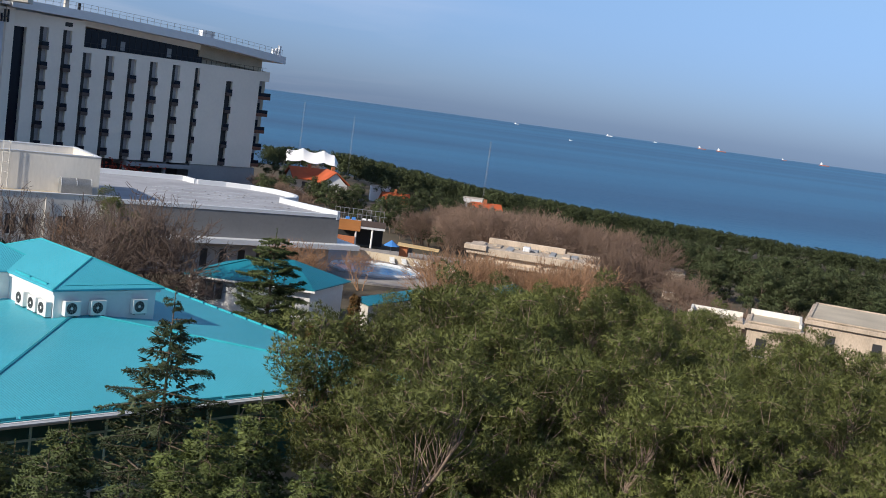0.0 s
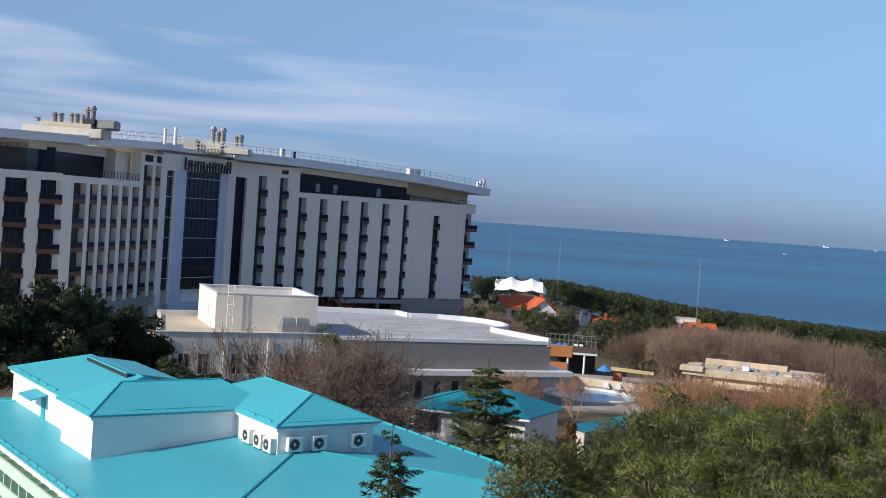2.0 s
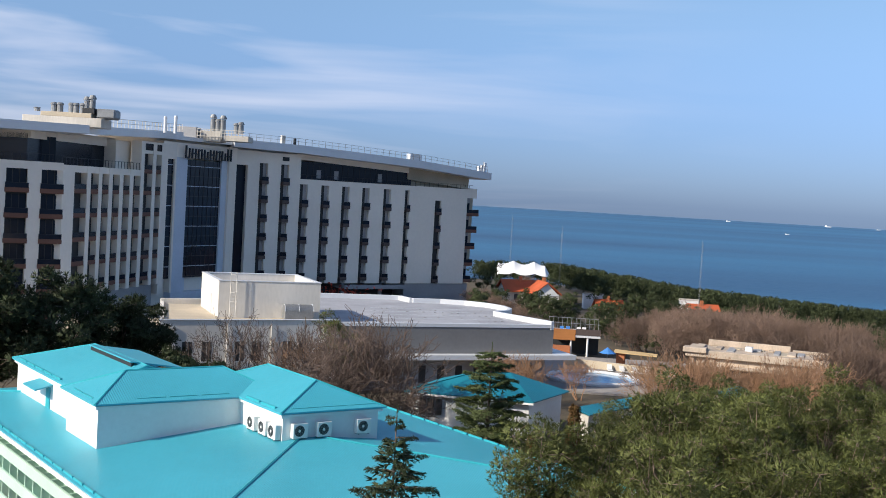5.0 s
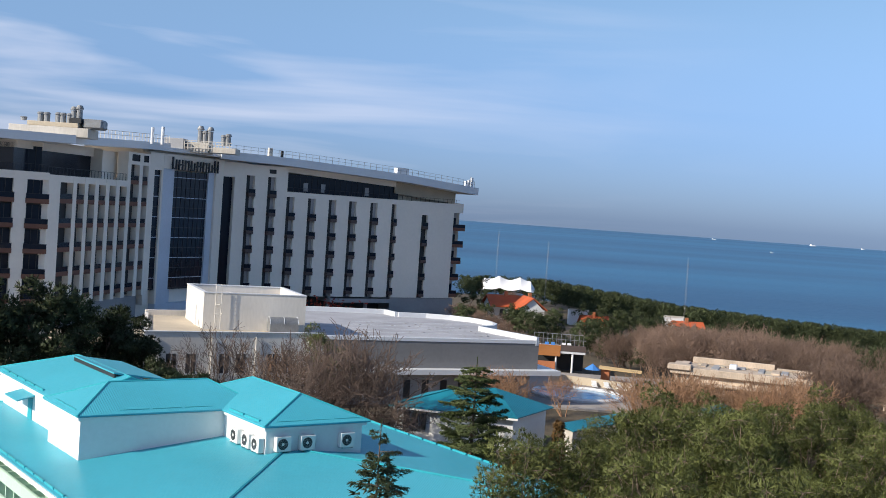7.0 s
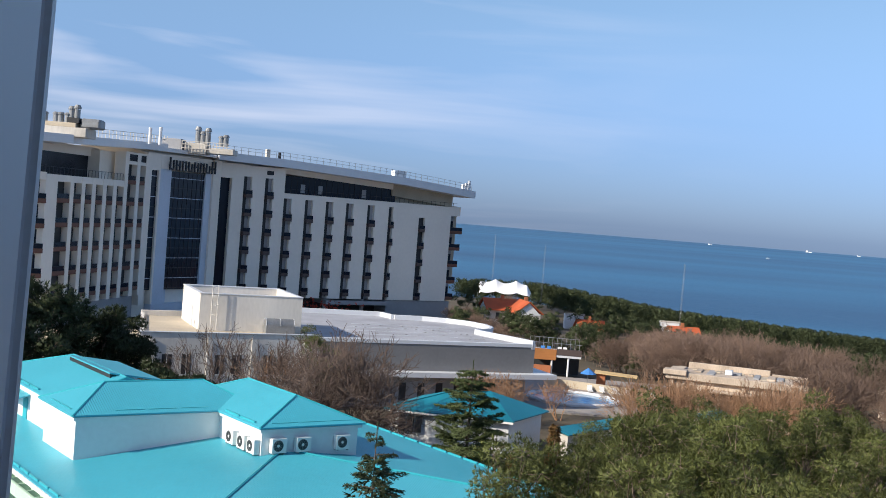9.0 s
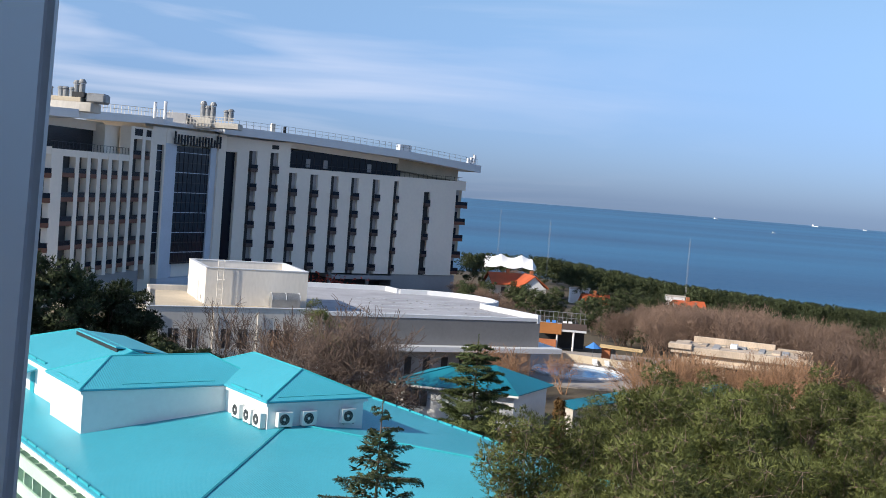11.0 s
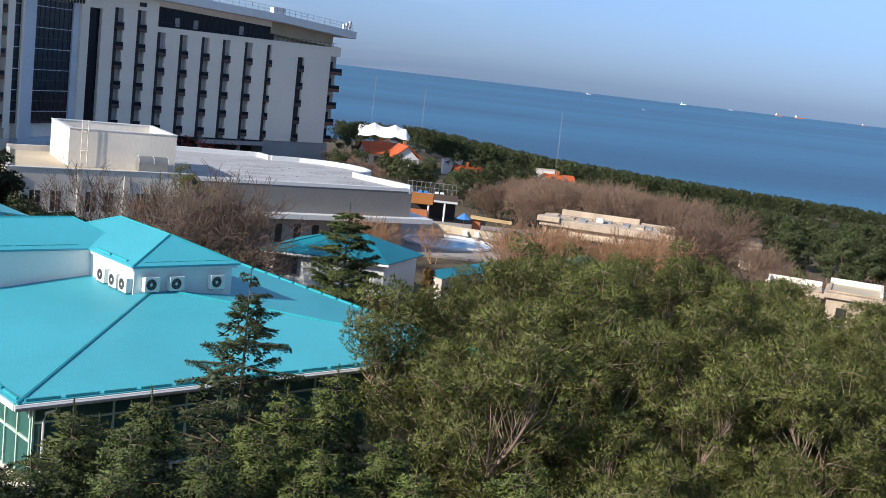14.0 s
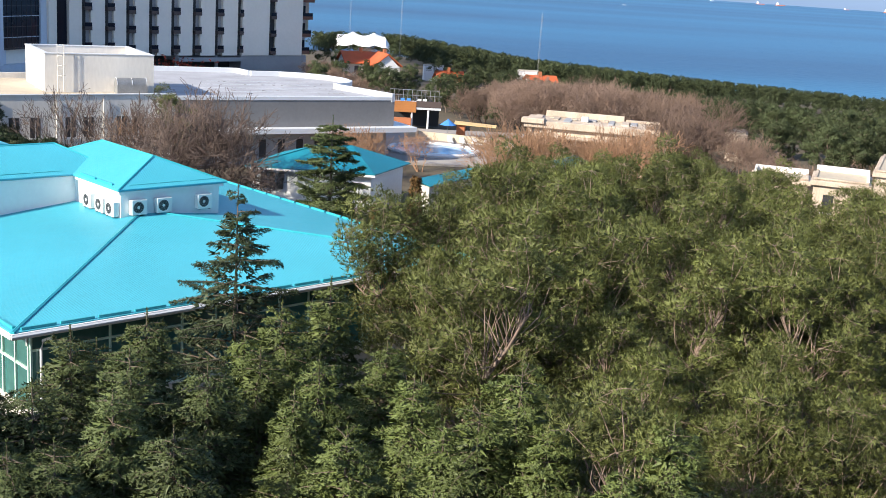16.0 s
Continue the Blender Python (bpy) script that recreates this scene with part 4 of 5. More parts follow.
AW = thing("awning", "yellow awning over a terracotta kiosk", "awning", (20.0, 143, 0.2), -14)
part("canopy", slab([(0, 0, 1.75), (5.2, 0, 1.65), (5.2, 1.3, 1.78), (0, 1.3, 1.95)], 0.1), "canvas_yellow", AW)
part("kiosk", box(0.3, 1.3, 0.4, 1.8, 0, 1.66), "terracotta", AW)
part("post", cyl(4.3, 0.3, 0, 1.68, 0.06, 8), "steel", AW)
UM = thing("parasol", "small blue canvas parasol on the terrace", "parasol", (19.2, 142.5, 0.2))
part("canopy", tube([(0, 0, 1.6), (0, 0, 2.3)], [1.0, 0.05], 8), "canvas_blue", UM)
part("pole", cyl(0, 0, 0, 1.7, 0.03, 6), "steel", UM)

# ---- derelict long building and flat houses ----
DER = thing("derelict_building", "long derelict beige building with a cracked flat roof", "building")
m_, n_ = wing_frame((24.8, 123.5), (38.4, 119.0))
place(part("wall", box(0.4, n_ - 0.2, 0.6, 5.4, -6, 4.4), "ruin", DER), m_)
place(part("roof_slab", box(0, n_ + 0.1, 0.0, 5.6, 4.45, 5.2, bevel=0.05), "ruin", DER, "thick weathered roof edge"), m_)
place(part("lower_slab", box(2.6, n_ + 0.3, -0.35, 0.6, 3.5, 3.75, bevel=0.03), "ruin", DER), m_)
place(part("roof_edge", box(-0.25, 2.2, -0.3, 1.2, 4.9, 5.45, bevel=0.06), "ruin", DER, "broken raised corner"), m_)
place(part("parapet", box(1.8, 10.4, 5.1, 5.5, 5.2, 5.85, bevel=0.04), "ruin", DER), m_)
place(part("parapet", box(10.6, n_, 5.1, 5.5, 5.2, 5.5, bevel=0.04), "ruin", DER), m_)
for a_, b_, c_, d_ in ((3.6, 5.2, 2.0, 3.3), (5.8, 7.4, 1.6, 3.3), (8.6, 10.4, 1.8, 3.3), (11.4, 12.8, 2.1, 3.3), (1.4, 1.8, 1.6, 2.9)):
    w_ = place(part("window_opening", box(a_, b_, 0.54, 0.62, c_, d_), "dark", DER), m_)
    part("window_post", box((a_ + b_) / 2 - 0.05, (a_ + b_) / 2 + 0.05, 0.48, 0.538, c_, d_), "ruin", w_)
for x in (0.5, 2.6, 7.9, 10.9, 13.3):
    place(part("pilaster", box(x, x + 0.35, 0.3, 0.598, -6, 4.448), "ruin", DER), m_)
for k in range(16):
    x = 0.6 + 0.82 * k + rub.uniform(-0.3, 0.3)
    place(part("roof_rubble", box(x, x + rub.uniform(0.3, 1.0), 0.6 + rub.uniform(0, 3.6), 4.6, 5.2, 5.24 + 0.16 * rub.random(), bevel=0.02), ("ruin", "hotel_grey", "beige")[k % 3], DER), m_)
place(part("roof_tank", box(5.9, 6.7, 2.0, 2.8, 5.2, 5.75, bevel=0.08), "roof_edge", DER), m_)


def flat_roof_house(az0, az1, dist, deep, top, label, bright=(), wall="ruin"):
    """A flat house: walls, a rough deck inside low parapets, an eave band; bright: the sides with tall white parapets."""
    t = thing("flat_house", label, "building")
    spot = lambda az, d: (d * math.sin(radians(az)), d * math.cos(radians(az)))
    m, n = wing_frame(spot(az0, dist), spot(az1, dist))
    place(part("wall", box(0, n, 0, deep, -7, top - 0.9), wall, t), m)
    place(part("eave_band", box(-0.25, n + 0.25, -0.3, deep + 0.2, top - 0.9, top - 0.5, bevel=0.04), wall, t), m)
    place(part("roof_deck", box(0.0, n, 0.0, deep, top - 0.497, top - 0.40), "beige", t), m)
    for side_, b_ in (("front", (0, n, 0, 0.2)), ("back", (0, n, deep - 0.2, deep)), ("left", (0, 0.2, 0.203, deep - 0.203)), ("right", (n - 0.2, n, 0.203, deep - 0.203))):
        h_ = 0.35 if side_ in bright else 0.0
        place(part("parapet", box(*b_, top - 0.5, top - 0.3 + h_), "plaster" if side_ in bright else wall, t), m)
    for k in range(2):
        x = n * (0.2 + 0.45 * k)
        w_ = place(part("window", box(x, x + 0.8, -0.04, 0.03, top - 3.0, top - 1.6), "dark", t), m)
        part("window_sill", box(x - 0.1, x + 0.9, -0.12, -0.043, top - 3.1, top - 3.0), "roof_edge", w_)
    return t


flat_roof_house(22.5, 25.0, 103, 3.2, 5.3, "low pale flat-roofed house with white parapets among pines", ("left", "back"))
flat_roof_house(25.25, 27.7, 96, 5.0, 6.5, "weathered low house with white roof parapets among pines", ("back", "right"))
flat_roof_house(27.9, 32.5, 108, 12.0, 6.0, "pale flat-roofed house at the wood's edge")
flat_roof_house(21.05, 21.9, 150, 4.0, 3.3, "small beige block among the trees")


# ---- far red-roofed villas, tent, masts, ships ----
def villa(at, turn, w, d, wall_z, rise, label):
    t = thing("villa", label, "house", at, turn)
    part("wall", box(0, w, 0, d, -2, wall_z), "cream", t)
    r = 0.5
    part("roof_slope", slab([(-r, -r, wall_z), (w + r, -r, wall_z), (w + r, d / 2, wall_z + rise), (-r, d / 2, wall_z + rise)], 0.2), "orange", t)
    part("roof_slope", slab([(-r, d / 2, wall_z + rise), (w + r, d / 2, wall_z + rise), (w + r, d + r, wall_z), (-r, d + r, wall_z)], 0.2), "orange", t)
    for x in (0.0, w):
        bm = bmesh.new()
        v = [bm.verts.new(q) for q in ((x - 0.1, 0, wall_z - 0.3), (x - 0.1, d, wall_z - 0.3), (x - 0.1, d / 2, wall_z + rise - 0.25), (x + 0.1, 0, wall_z - 0.3), (x + 0.1, d, wall_z - 0.3), (x + 0.1, d / 2, wall_z + rise - 0.25))]
        for q in ((0, 2, 1), (3, 4, 5), (0, 1, 4, 3), (1, 2, 5, 4), (2, 0, 3, 5)):
            bm.faces.new([v[i] for i in q])
        part("gable", bm, "white", t)
    part("chimney", box(w * 0.4, w * 0.4 + 0.6, d * 0.4, d * 0.4 + 0.6, wall_z, wall_z + rise + 0.7), "terracotta", t)
    for k in range(3):
        part("window", box(w * (0.2 + 0.25 * k), w * (0.2 + 0.25 * k) + 0.9, -0.06, -0.002, wall_z - 1.9, wall_z - 0.6), "dark", t)
    return t


villa((10.4, 229, -1.5), 14, 8.0, 6, 3.4, 2.0, "white villa with an orange clay tile roof")
villa((20.5, 227, -1.5), 104, 6, 5, 3.3, 2.3, "white villa gable with an orange clay tile roof")
villa((29.9, 240, -5.0), 4, 5, 5, 3.4, 1.8, "far villa with an orange tile roof in the pines")
villa((48.5, 238, -4), 4, 5.6, 5, 2.8, 1.7, "far villa with an orange tile roof in the pines")
for at, w in (((27.4, 246, -4.5), 4), ((47.4, 246, -4.5), 4)):
    t_ = thing("white_block", "small white flat block among far pines", "building", at)
    part("wall", box(0, w, 0, 3, 0, 5.2), "white", t_)
    part("parapet", box(-0.1, w + 0.1, -0.1, 0.2, 5.2, 5.5), "cream", t_)
TENT = thing("tent_roof", "white tensile membrane roof with rounded peaks", "tent", (9.8, 280, 0))
bm = bmesh.new()
def tent_z(u, v):
    """Three peaks along the ridge with sagging cloth between them, and scalloped lower edges."""
    f = (u * 2.55 + 0.2) % 1.0
    sag = (2 * f - 1) ** 2
    edge = abs(2 * v - 1) ** 1.4
    return (4.0 + 0.9 * sag) * (1 - edge) + (1.7 + 0.5 * sag) * edge


g = [[bm.verts.new((0.4 + x * 12.6 / 36, y - 0.5 * math.sin(math.pi * ((x / 36 * 2.55 + 0.2) % 1.0)) * (1 - y / 4), tent_z(x / 36, y / 8) * (0.55 + 0.45 * min(1, (36 - x) / 3, (x + 1) / 2)))) for x in range(37)] for y in range(9)]
for y in range(8):
    for x in range(36):
        bm.faces.new((g[y][x], g[y][x + 1], g[y + 1][x + 1], g[y + 1][x]))
part("membrane", bm, "membrane_white", TENT)
for x in (0.2, 4, 8, 12):
    part("mast", cyl(x, 4, -6, 3.0, 0.06, 6), "steel", TENT)
for at, z in (((14.03, 300), 15.5), ((23.3, 260), 14.4), ((50.2, 240), 13.4)):
    t_ = thing("lattice_mast", "thin red and white lattice radio mast", "mast", (*at, -9))
    for dx, dy in ((0, 0.2), (-0.17, -0.1), (0.17, -0.1)):
        part("leg", tube([(dx, dy, 0), (dx * 0.5, dy * 0.5, z + 9)], 0.013, 3), "steel", t_)
    for k in range(int(z + 9)):
        part("brace", tube([(-0.15, -0.1, k), (0.15, -0.1, k + 0.5), (-0.15, -0.1, k + 1)], 0.009, 3), "steel", t_)


def ship(az, dist, size, kind_=0):
    x, y = dist * math.sin(radians(az)), dist * math.cos(radians(az))
    t = thing("ship", "distant cargo ship on the sea" if kind_ else "small white boat on the sea", "ship", (x, y, SEA), -az)
    part("hull", slab([(-size / 2, -3, size * 0.09), (size / 2, -3, size * 0.09), (size * 0.46, 3, size * 0.09), (-size * 0.46, 3, size * 0.09)], size * 0.1), "ship_red" if kind_ else "ship", t)
    part("superstructure", box(-size * 0.4, -size * 0.2, -2, 2, size * 0.09, size * 0.27), "ship", t)
    part("funnel", box(-size * 0.34, -size * 0.28, -1, 1, size * 0.27, size * 0.34), "ship", t)

for az, dist, size, kd in ((12.9, 4500, 40, 0), (15.6, 2500, 18, 0), (17.4, 4700, 60, 0), (21.8, 4600, 80, 1), (22.7, 4600, 90, 1), (25.6, 4700, 50, 1), (27.4, 4650, 90, 1), (19.6, 4700, 35, 0)):
    ship(az, dist, size * 0.4, kd)


# ---- trees ----
rng = np.random.default_rng(7)


def unit(a):
    return a / np.maximum(np.linalg.norm(a, axis=-1, keepdims=True), 1e-9)


def blades(pos, way, out, count, length, width, spread=0.6):
    """Thin pointed needles in tufts: count of them at every position, round its direction; out: the outward side of the clump."""
    n = len(pos)
    p = np.repeat(pos, count, 0)
    o = np.repeat(out, count, 0)
    d = unit(np.repeat(way, count, 0) + spread * rng.normal(size=(n * count, 3)))
    s = unit(np.cross(d, rng.normal(size=(n * count, 3))))
    ln = length * (0.6 + 0.7 * rng.random((n * count, 1)))
    flip = (np.einsum("ij,ij->i", np.cross(2 * s, d), o) < 0)[:, None]
    s = np.where(flip, -s, s)
    v = np.stack([p - s * width, p + s * width, p + d * ln], 1).reshape(-1, 3)
    nv = np.repeat(unit(0.8 * unit(o) + 0.45 * unit(np.cross(s, d)) + 0.12 * rng.normal(size=o.shape)), 3, 0)
    return v, np.arange(len(v)).reshape(-1, 3), nv


def join(chunks):
    vs, fs, ns, k = [], [], [], 0
    for v, f, nv in chunks:
        vs.append(v)
        fs.append(f + k)
        ns.append(nv)
        k += len(v)
    return np.concatenate(vs), np.concatenate(fs), np.concatenate(ns)


def np_mesh(name, v, f, material, normals=None):
    me = bpy.data.meshes.new(name)
    me.vertices.add(len(v))
    me.vertices.foreach_set("co", v.astype(np.float32).ravel())
    k = f.shape[1]
    me.loops.add(f.size)
    me.loops.foreach_set("vertex_index", f.astype(np.int32).ravel())
    me.polygons.add(len(f))
    me.polygons.foreach_set("loop_start", np.arange(0, f.size, k, dtype=np.int32))
    me.update(calc_edges=True)
    if normals is not None:
        me.polygons.foreach_set("use_smooth", np.ones(len(f), dtype=bool))
        me.normals_split_custom_set_from_vertices(normals.tolist())
    me.materials.append(M[material])
    return me


def leafy(v, f, nv, material):
    return np_mesh("crown", v, f, material, nv)


def rods(segs, sides=3):
    """Thin tapered rods, as rows of (x, y, z, r, x, y, z, r)."""
    a = np.asarray(segs, float)
    p, q, r0, r1 = a[:, 0:3], a[:, 4:7], a[:, 3:4], a[:, 7:8]
    d = unit(q - p)
    s = unit(np.cross(d, np.where(np.abs(d[:, 2:3]) > 0.9, [[1.0, 0, 0]], [[0, 0, 1.0]])))
    t = np.cross(d, s)
    vs = []
    for c, r in ((p, r0), (q, r1)):
        for k in range(sides):
            w = 6.28319 * k / sides
            vs.append(c + r * (math.cos(w) * s + math.sin(w) * t))
    v = np.stack(vs, 1).reshape(-1, 3)
    base = np.arange(len(a))[:, None] * 2 * sides
    f = np.concatenate([base + np.array([[k, (k + 1) % sides, sides + (k + 1) % sides, sides + k]]) for k in range(sides)])
    return v, f


def limb(p, d, length, r, bends=4, droop=0.0, crook=0.22):
    """A crooked branch: its points and its rods."""
    pts, segs = [np.array(p, float)], []
    d = np.array(d, float)
    for k in range(bends):
        d = unit(d + crook * rng.normal(size=3) + np.array([0, 0, droop]))
        q = pts[-1] + d * length / bends
        a, b = r * (1 - 0.8 * k / bends), r * (1 - 0.8 * (k + 1) / bends)
        segs.append((*pts[-1], a, *q, b))
        pts.append(q)
    return pts, segs


def pine_meshes(height, radius, clumps, tufts, count=10, length=0.17, width=0.0125, mat_="needles", lean=0.0, low=0.42):
    """A pine: crooked trunk, limbs, and a broad uneven crown of needle tufts in clumps."""
    trunk, segs = limb((0, 0, -0.6), unit(np.array([lean, 0, 1.0])), height * 0.9, 0.17, 6, 0.15 if not lean else 0.06, 0.22 if not lean else 0.08)
    chunks = []
    for k in range(clumps):
        h = low + (1 - low) * (k + rng.random()) / clumps
        i = min(5, int(h * 0.95 * 6))
        start = trunk[i] + (trunk[i + 1] - trunk[i]) * rng.random()
        a = k * 2.4 + rng.random()
        reach = radius * (0.12 + 0.93 * rng.random()) * (1.15 - 0.75 * max(0, h - 0.55) / 0.45)
        end = np.array([start[0] + math.cos(a) * reach, start[1] + math.sin(a) * reach, height * h * (0.90 + 0.12 * rng.random())])
        mid = (start + end) / 2 + rng.normal(size=3) * 0.2
        segs += [(*start, 0.024, *mid, 0.015), (*mid, 0.015, *end, 0.008)]
        size = np.array([1, 1, 0.72]) * radius * ((0.145 if mat_ == "needles" else 0.21) + 0.10 * rng.random())
        d = unit(rng.normal(size=(tufts, 3)))
        rad = (0.6 + 0.4 * rng.random((tufts, 1)) ** 0.5) * (1 + 0.25 * np.sin(5 * d[:, 0:1] + 4 * d[:, 2:3] + k))
        pos = end + d * rad * size
        # broad sprays inside the clump, which close it against the light
        e = unit(rng.normal(size=(tufts // 4, 3)))
        chunks.append(blades(end + e * size * 0.35, e, e, 4, float(size[0]) * 0.40, float(size[0]) * 0.036, 0.5))
        chunks.append(blades(pos, unit(d + np.array([0, 0, 0.9])), unit(d * [1, 1, 1.2] + 0.35 * unit(end - np.array([0, 0, height * 0.6]))), count, length, width))
        for j in rng.integers(0, tufts, 5):
            segs.append((*end, 0.010, *(end + (pos[j] - end) * 1.15), 0.005))
    wood = np_mesh("trunk", *rods(segs, 5), "pine_bark")
    return wood, leafy(*join(chunks), mat_)


def cedar_meshes(height, radius, tiers, mat_="cedar", start=0.06, gap=0.13, power=0.85, thick=0.16, rise=0.16, droop=-0.09, fan=0.6, hang=0.30, branches=7, per=9, count=3, length=0.105, width=0.0175, even=0.6, crook=0.12):
    """A cedar: straight tapered trunk and tiers of long branches, each a flat feathery spray of side twigs with short needles."""
    segs = [(0, 0, -0.5, thick, 0, 0, height * 0.5, thick * 0.55), (0, 0, height * 0.5, thick * 0.55, 0, 0, height, 0.012)]
    pos, way, out = [], [], []
    for k in range(tiers):
        h = start + (1.0 - start) * k / tiers
        for j in range(branches):
            a = 6.28319 * (j / branches + rng.random() * 0.14 + k * 0.37)
            ln = radius * (1 - h) ** power * (even + 2 * (0.9 - even) * rng.random()) + 0.12
            p = np.array([0, 0, height * min(0.985, h + rng.uniform(-0.35, 0.35) / tiers)])
            ahead = np.array([math.cos(a), math.sin(a), 0.0])
            pts, sg = limb(p, ahead + np.array([0, 0, rise + 0.08 * rng.normal()]), ln, 0.010 + 0.011 * ln, 5, droop, crook)
            segs += sg
            side = np.array([-math.sin(a), math.cos(a), 0])
            m = max(3, int(ln / gap))
            for q in range(m):
                f = 0.12 + 0.88 * (q + rng.random()) / m
                i = min(4, int(f * 5))
                c = pts[i] + (pts[i + 1] - pts[i]) * (f * 5 - i)
                sl = (fan * (1.1 - f) ** 0.8 + 0.09) * min(1.0, 0.35 + ln * 0.5) * (0.6 + 0.7 * rng.random())
                for sgn in (-1, 1):
                    tip = c + sgn * side * sl * 0.9 + ahead * sl * 0.75 + np.array([0, 0, -hang * sl + 0.04 * rng.normal()])
                    w = ((np.arange(per) + rng.random(per)) / per)[:, None]
                    pos.append(c + (tip - c) * w + 0.015 * rng.normal(size=(per, 3)))
                    way.append(np.repeat([unit(tip - c) * 0.8 + np.array([0, 0, 0.22])], per, 0))
                    out.append(np.repeat([ahead * 0.55 + np.array([0, 0, 0.75]) + 0.3 * sgn * side], per, 0))
    n_ = int(tiers * 60)
    h_ = rng.random(n_) ** 1.2 * 0.9
    a_ = rng.random(n_) * 6.28319
    o_ = np.stack([np.cos(a_), np.sin(a_), np.full(n_, 0.2)], 1)
    r_ = (radius * (1 - h_) ** power * 0.62 * rng.random(n_) ** 0.7)[:, None]
    inner = blades(o_ * [1, 1, 0] * r_ + np.stack([0 * h_, 0 * h_, height * h_], 1), o_ - np.array([0, 0, 0.25]), o_, 3, min(0.3, 0.10 * radius), 0.017 * min(radius, 3.0), 0.4)
    g = np.arange(30)[:, None] / 30
    pos.append(np.array([[0, 0, height * 0.93]]) + g * np.array([[0, 0, height * 0.08]]))
    way.append(np.repeat([[0, 0, 1.0]], 30, 0))
    out.append(np.concatenate([rng.normal(size=(30, 2)), np.full((30, 1), 0.3)], 1))
    sprays = blades(np.concatenate(pos), np.concatenate(way), np.concatenate(out), count, length, width, 0.45)
    return np_mesh("trunk", *rods(segs, 5), "bark"), leafy(*join([inner, sprays]), mat_)


def bare_mesh(height, spread, splits, stems=1, mat_="twig", r0=0.12, up=0.35, thin=0.014):
    """A leafless tree: stems that fork again and again into thin twigs."""
    segs = []
    tips = []
    for s in range(stems):
        a = rng.random() * 6.28
        lean = (0.35 if stems > 1 else 0.08)
        tips.append((np.array([0.25 * math.cos(a), 0.25 * math.sin(a), -0.4]) * (stems > 1), unit(np.array([lean * math.cos(a), lean * math.sin(a), 1.0])), height * 0.30, r0))
    for level in range(splits):
        nxt = []
        for p, d, ln, r in tips:
            pts, sg = limb(p, d, ln, r, 2 if level > 2 else 3, 0.04)
            sg = [(*s[:3], max(s[3], thin), *s[4:7], max(s[7] if level else s[7] + r * 0.4, thin * 0.8)) for s in sg]
            segs += sg
            kids = 3 if level < splits - 1 else 0
            for c in range(kids):
                nd = unit(d + spread * rng.normal(size=3) + np.array([0, 0, up * 0.4]))
                start = pts[-1] if c else pts[-2]
                nxt.append((start, nd, ln * (0.66 + 0.18 * rng.random()), r * 0.52))
        tips = nxt
    v, f = rods(segs, 3)
    return np_mesh("branch_work", v, f, mat_)


def tree(name, meshes, label, at, s=1.0, turn=0.0, tilt=0.0, group="", category="tree"):
    t = new(name)
    t.matrix_basis = pose(*at, 0, tilt, turn) @ Matrix.Scale(s, 4)
    tagged(t, label, category, group)
    for me in (meshes if isinstance(meshes, tuple) else (meshes,)):
        ob = new(me.name.split(".")[0], me)
        ob.parent = t
    return t


def polar(az, d):
    x, y = d * math.sin(radians(az)), d * math.cos(radians(az))
    return x, y, ground_z(x, y)


PINES = [pine_meshes(8.6, 2.8, 54, 66, 9, 0.16, 0.012), pine_meshes(8.0, 3.0, 56, 66, 9, 0.16, 0.012), pine_meshes(9.2, 2.5, 54, 64, 9, 0.16, 0.012)]
CEDARS = [cedar_meshes(9.6, 3.3, 19, power=0.74), cedar_meshes(9.4, 3.2, 20, power=0.78), cedar_meshes(9.0, 3.5, 18, power=0.72)]
# cedars whose needle colour carries the shade of the left cluster
DARKENED = [cedar_meshes(9.6, 3.6, 17, "deep_cedar", power=0.68, hang=0.35), cedar_meshes(9.2, 3.5, 18, "deep_cedar", power=0.70, hang=0.35)]
TALL = cedar_meshes(12.2, 6.0, 19, "dark_needles", 0.05, 0.075, 0.98, 0.15, 0.06, 0.0, 0.24, 0.45, 5, 7, 3, 0.09, 0.016, 0.62, 0.05)
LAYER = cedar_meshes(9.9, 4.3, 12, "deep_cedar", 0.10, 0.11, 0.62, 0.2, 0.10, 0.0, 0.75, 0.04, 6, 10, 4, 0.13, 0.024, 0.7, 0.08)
CYP = cedar_meshes(7.8, 0.95, 34, "rust_needles", 0.03, 0.12, 0.5, 0.12, 0.9, 0.25, 0.4, 0.0, 5, 6, 4, 0.15, 0.026)
DARKP = [pine_meshes(8.5, 3.2, 30, 130, 8, 0.25, 0.032, "dark_needles"), pine_meshes(8.5, 3.0, 28, 130, 8, 0.25, 0.032, "dark_needles")]
SLOPE = [pine_meshes(8.5, 3.1, 30, 90, 6, 0.28, 0.040, "forest") for k in range(2)]
FARP = [pine_meshes(9.0, 2.9, 17, 60, 4, 0.42, 0.062, "forest") for k in range(3)]
BARE = [bare_mesh(9.0, 0.40, 6, 4, r0=0.15), bare_mesh(9.0, 0.45, 6, 3, r0=0.16), bare_mesh(8.0, 0.36, 5, 5, "pale_twig", r0=0.10, thin=0.018)]
DENSE = [bare_mesh(h_, 0.5, 6, n_, r0=0.14, thin=0.018) for h_, n_ in ((9.0, 7), (8.6, 7))]
BROWN = [bare_mesh(h_, 0.5, 6, n_, "far_twig", r0=0.14, thin=0.02) for h_, n_ in ((9.0, 7), (8.6, 7), (9.0, 5))]

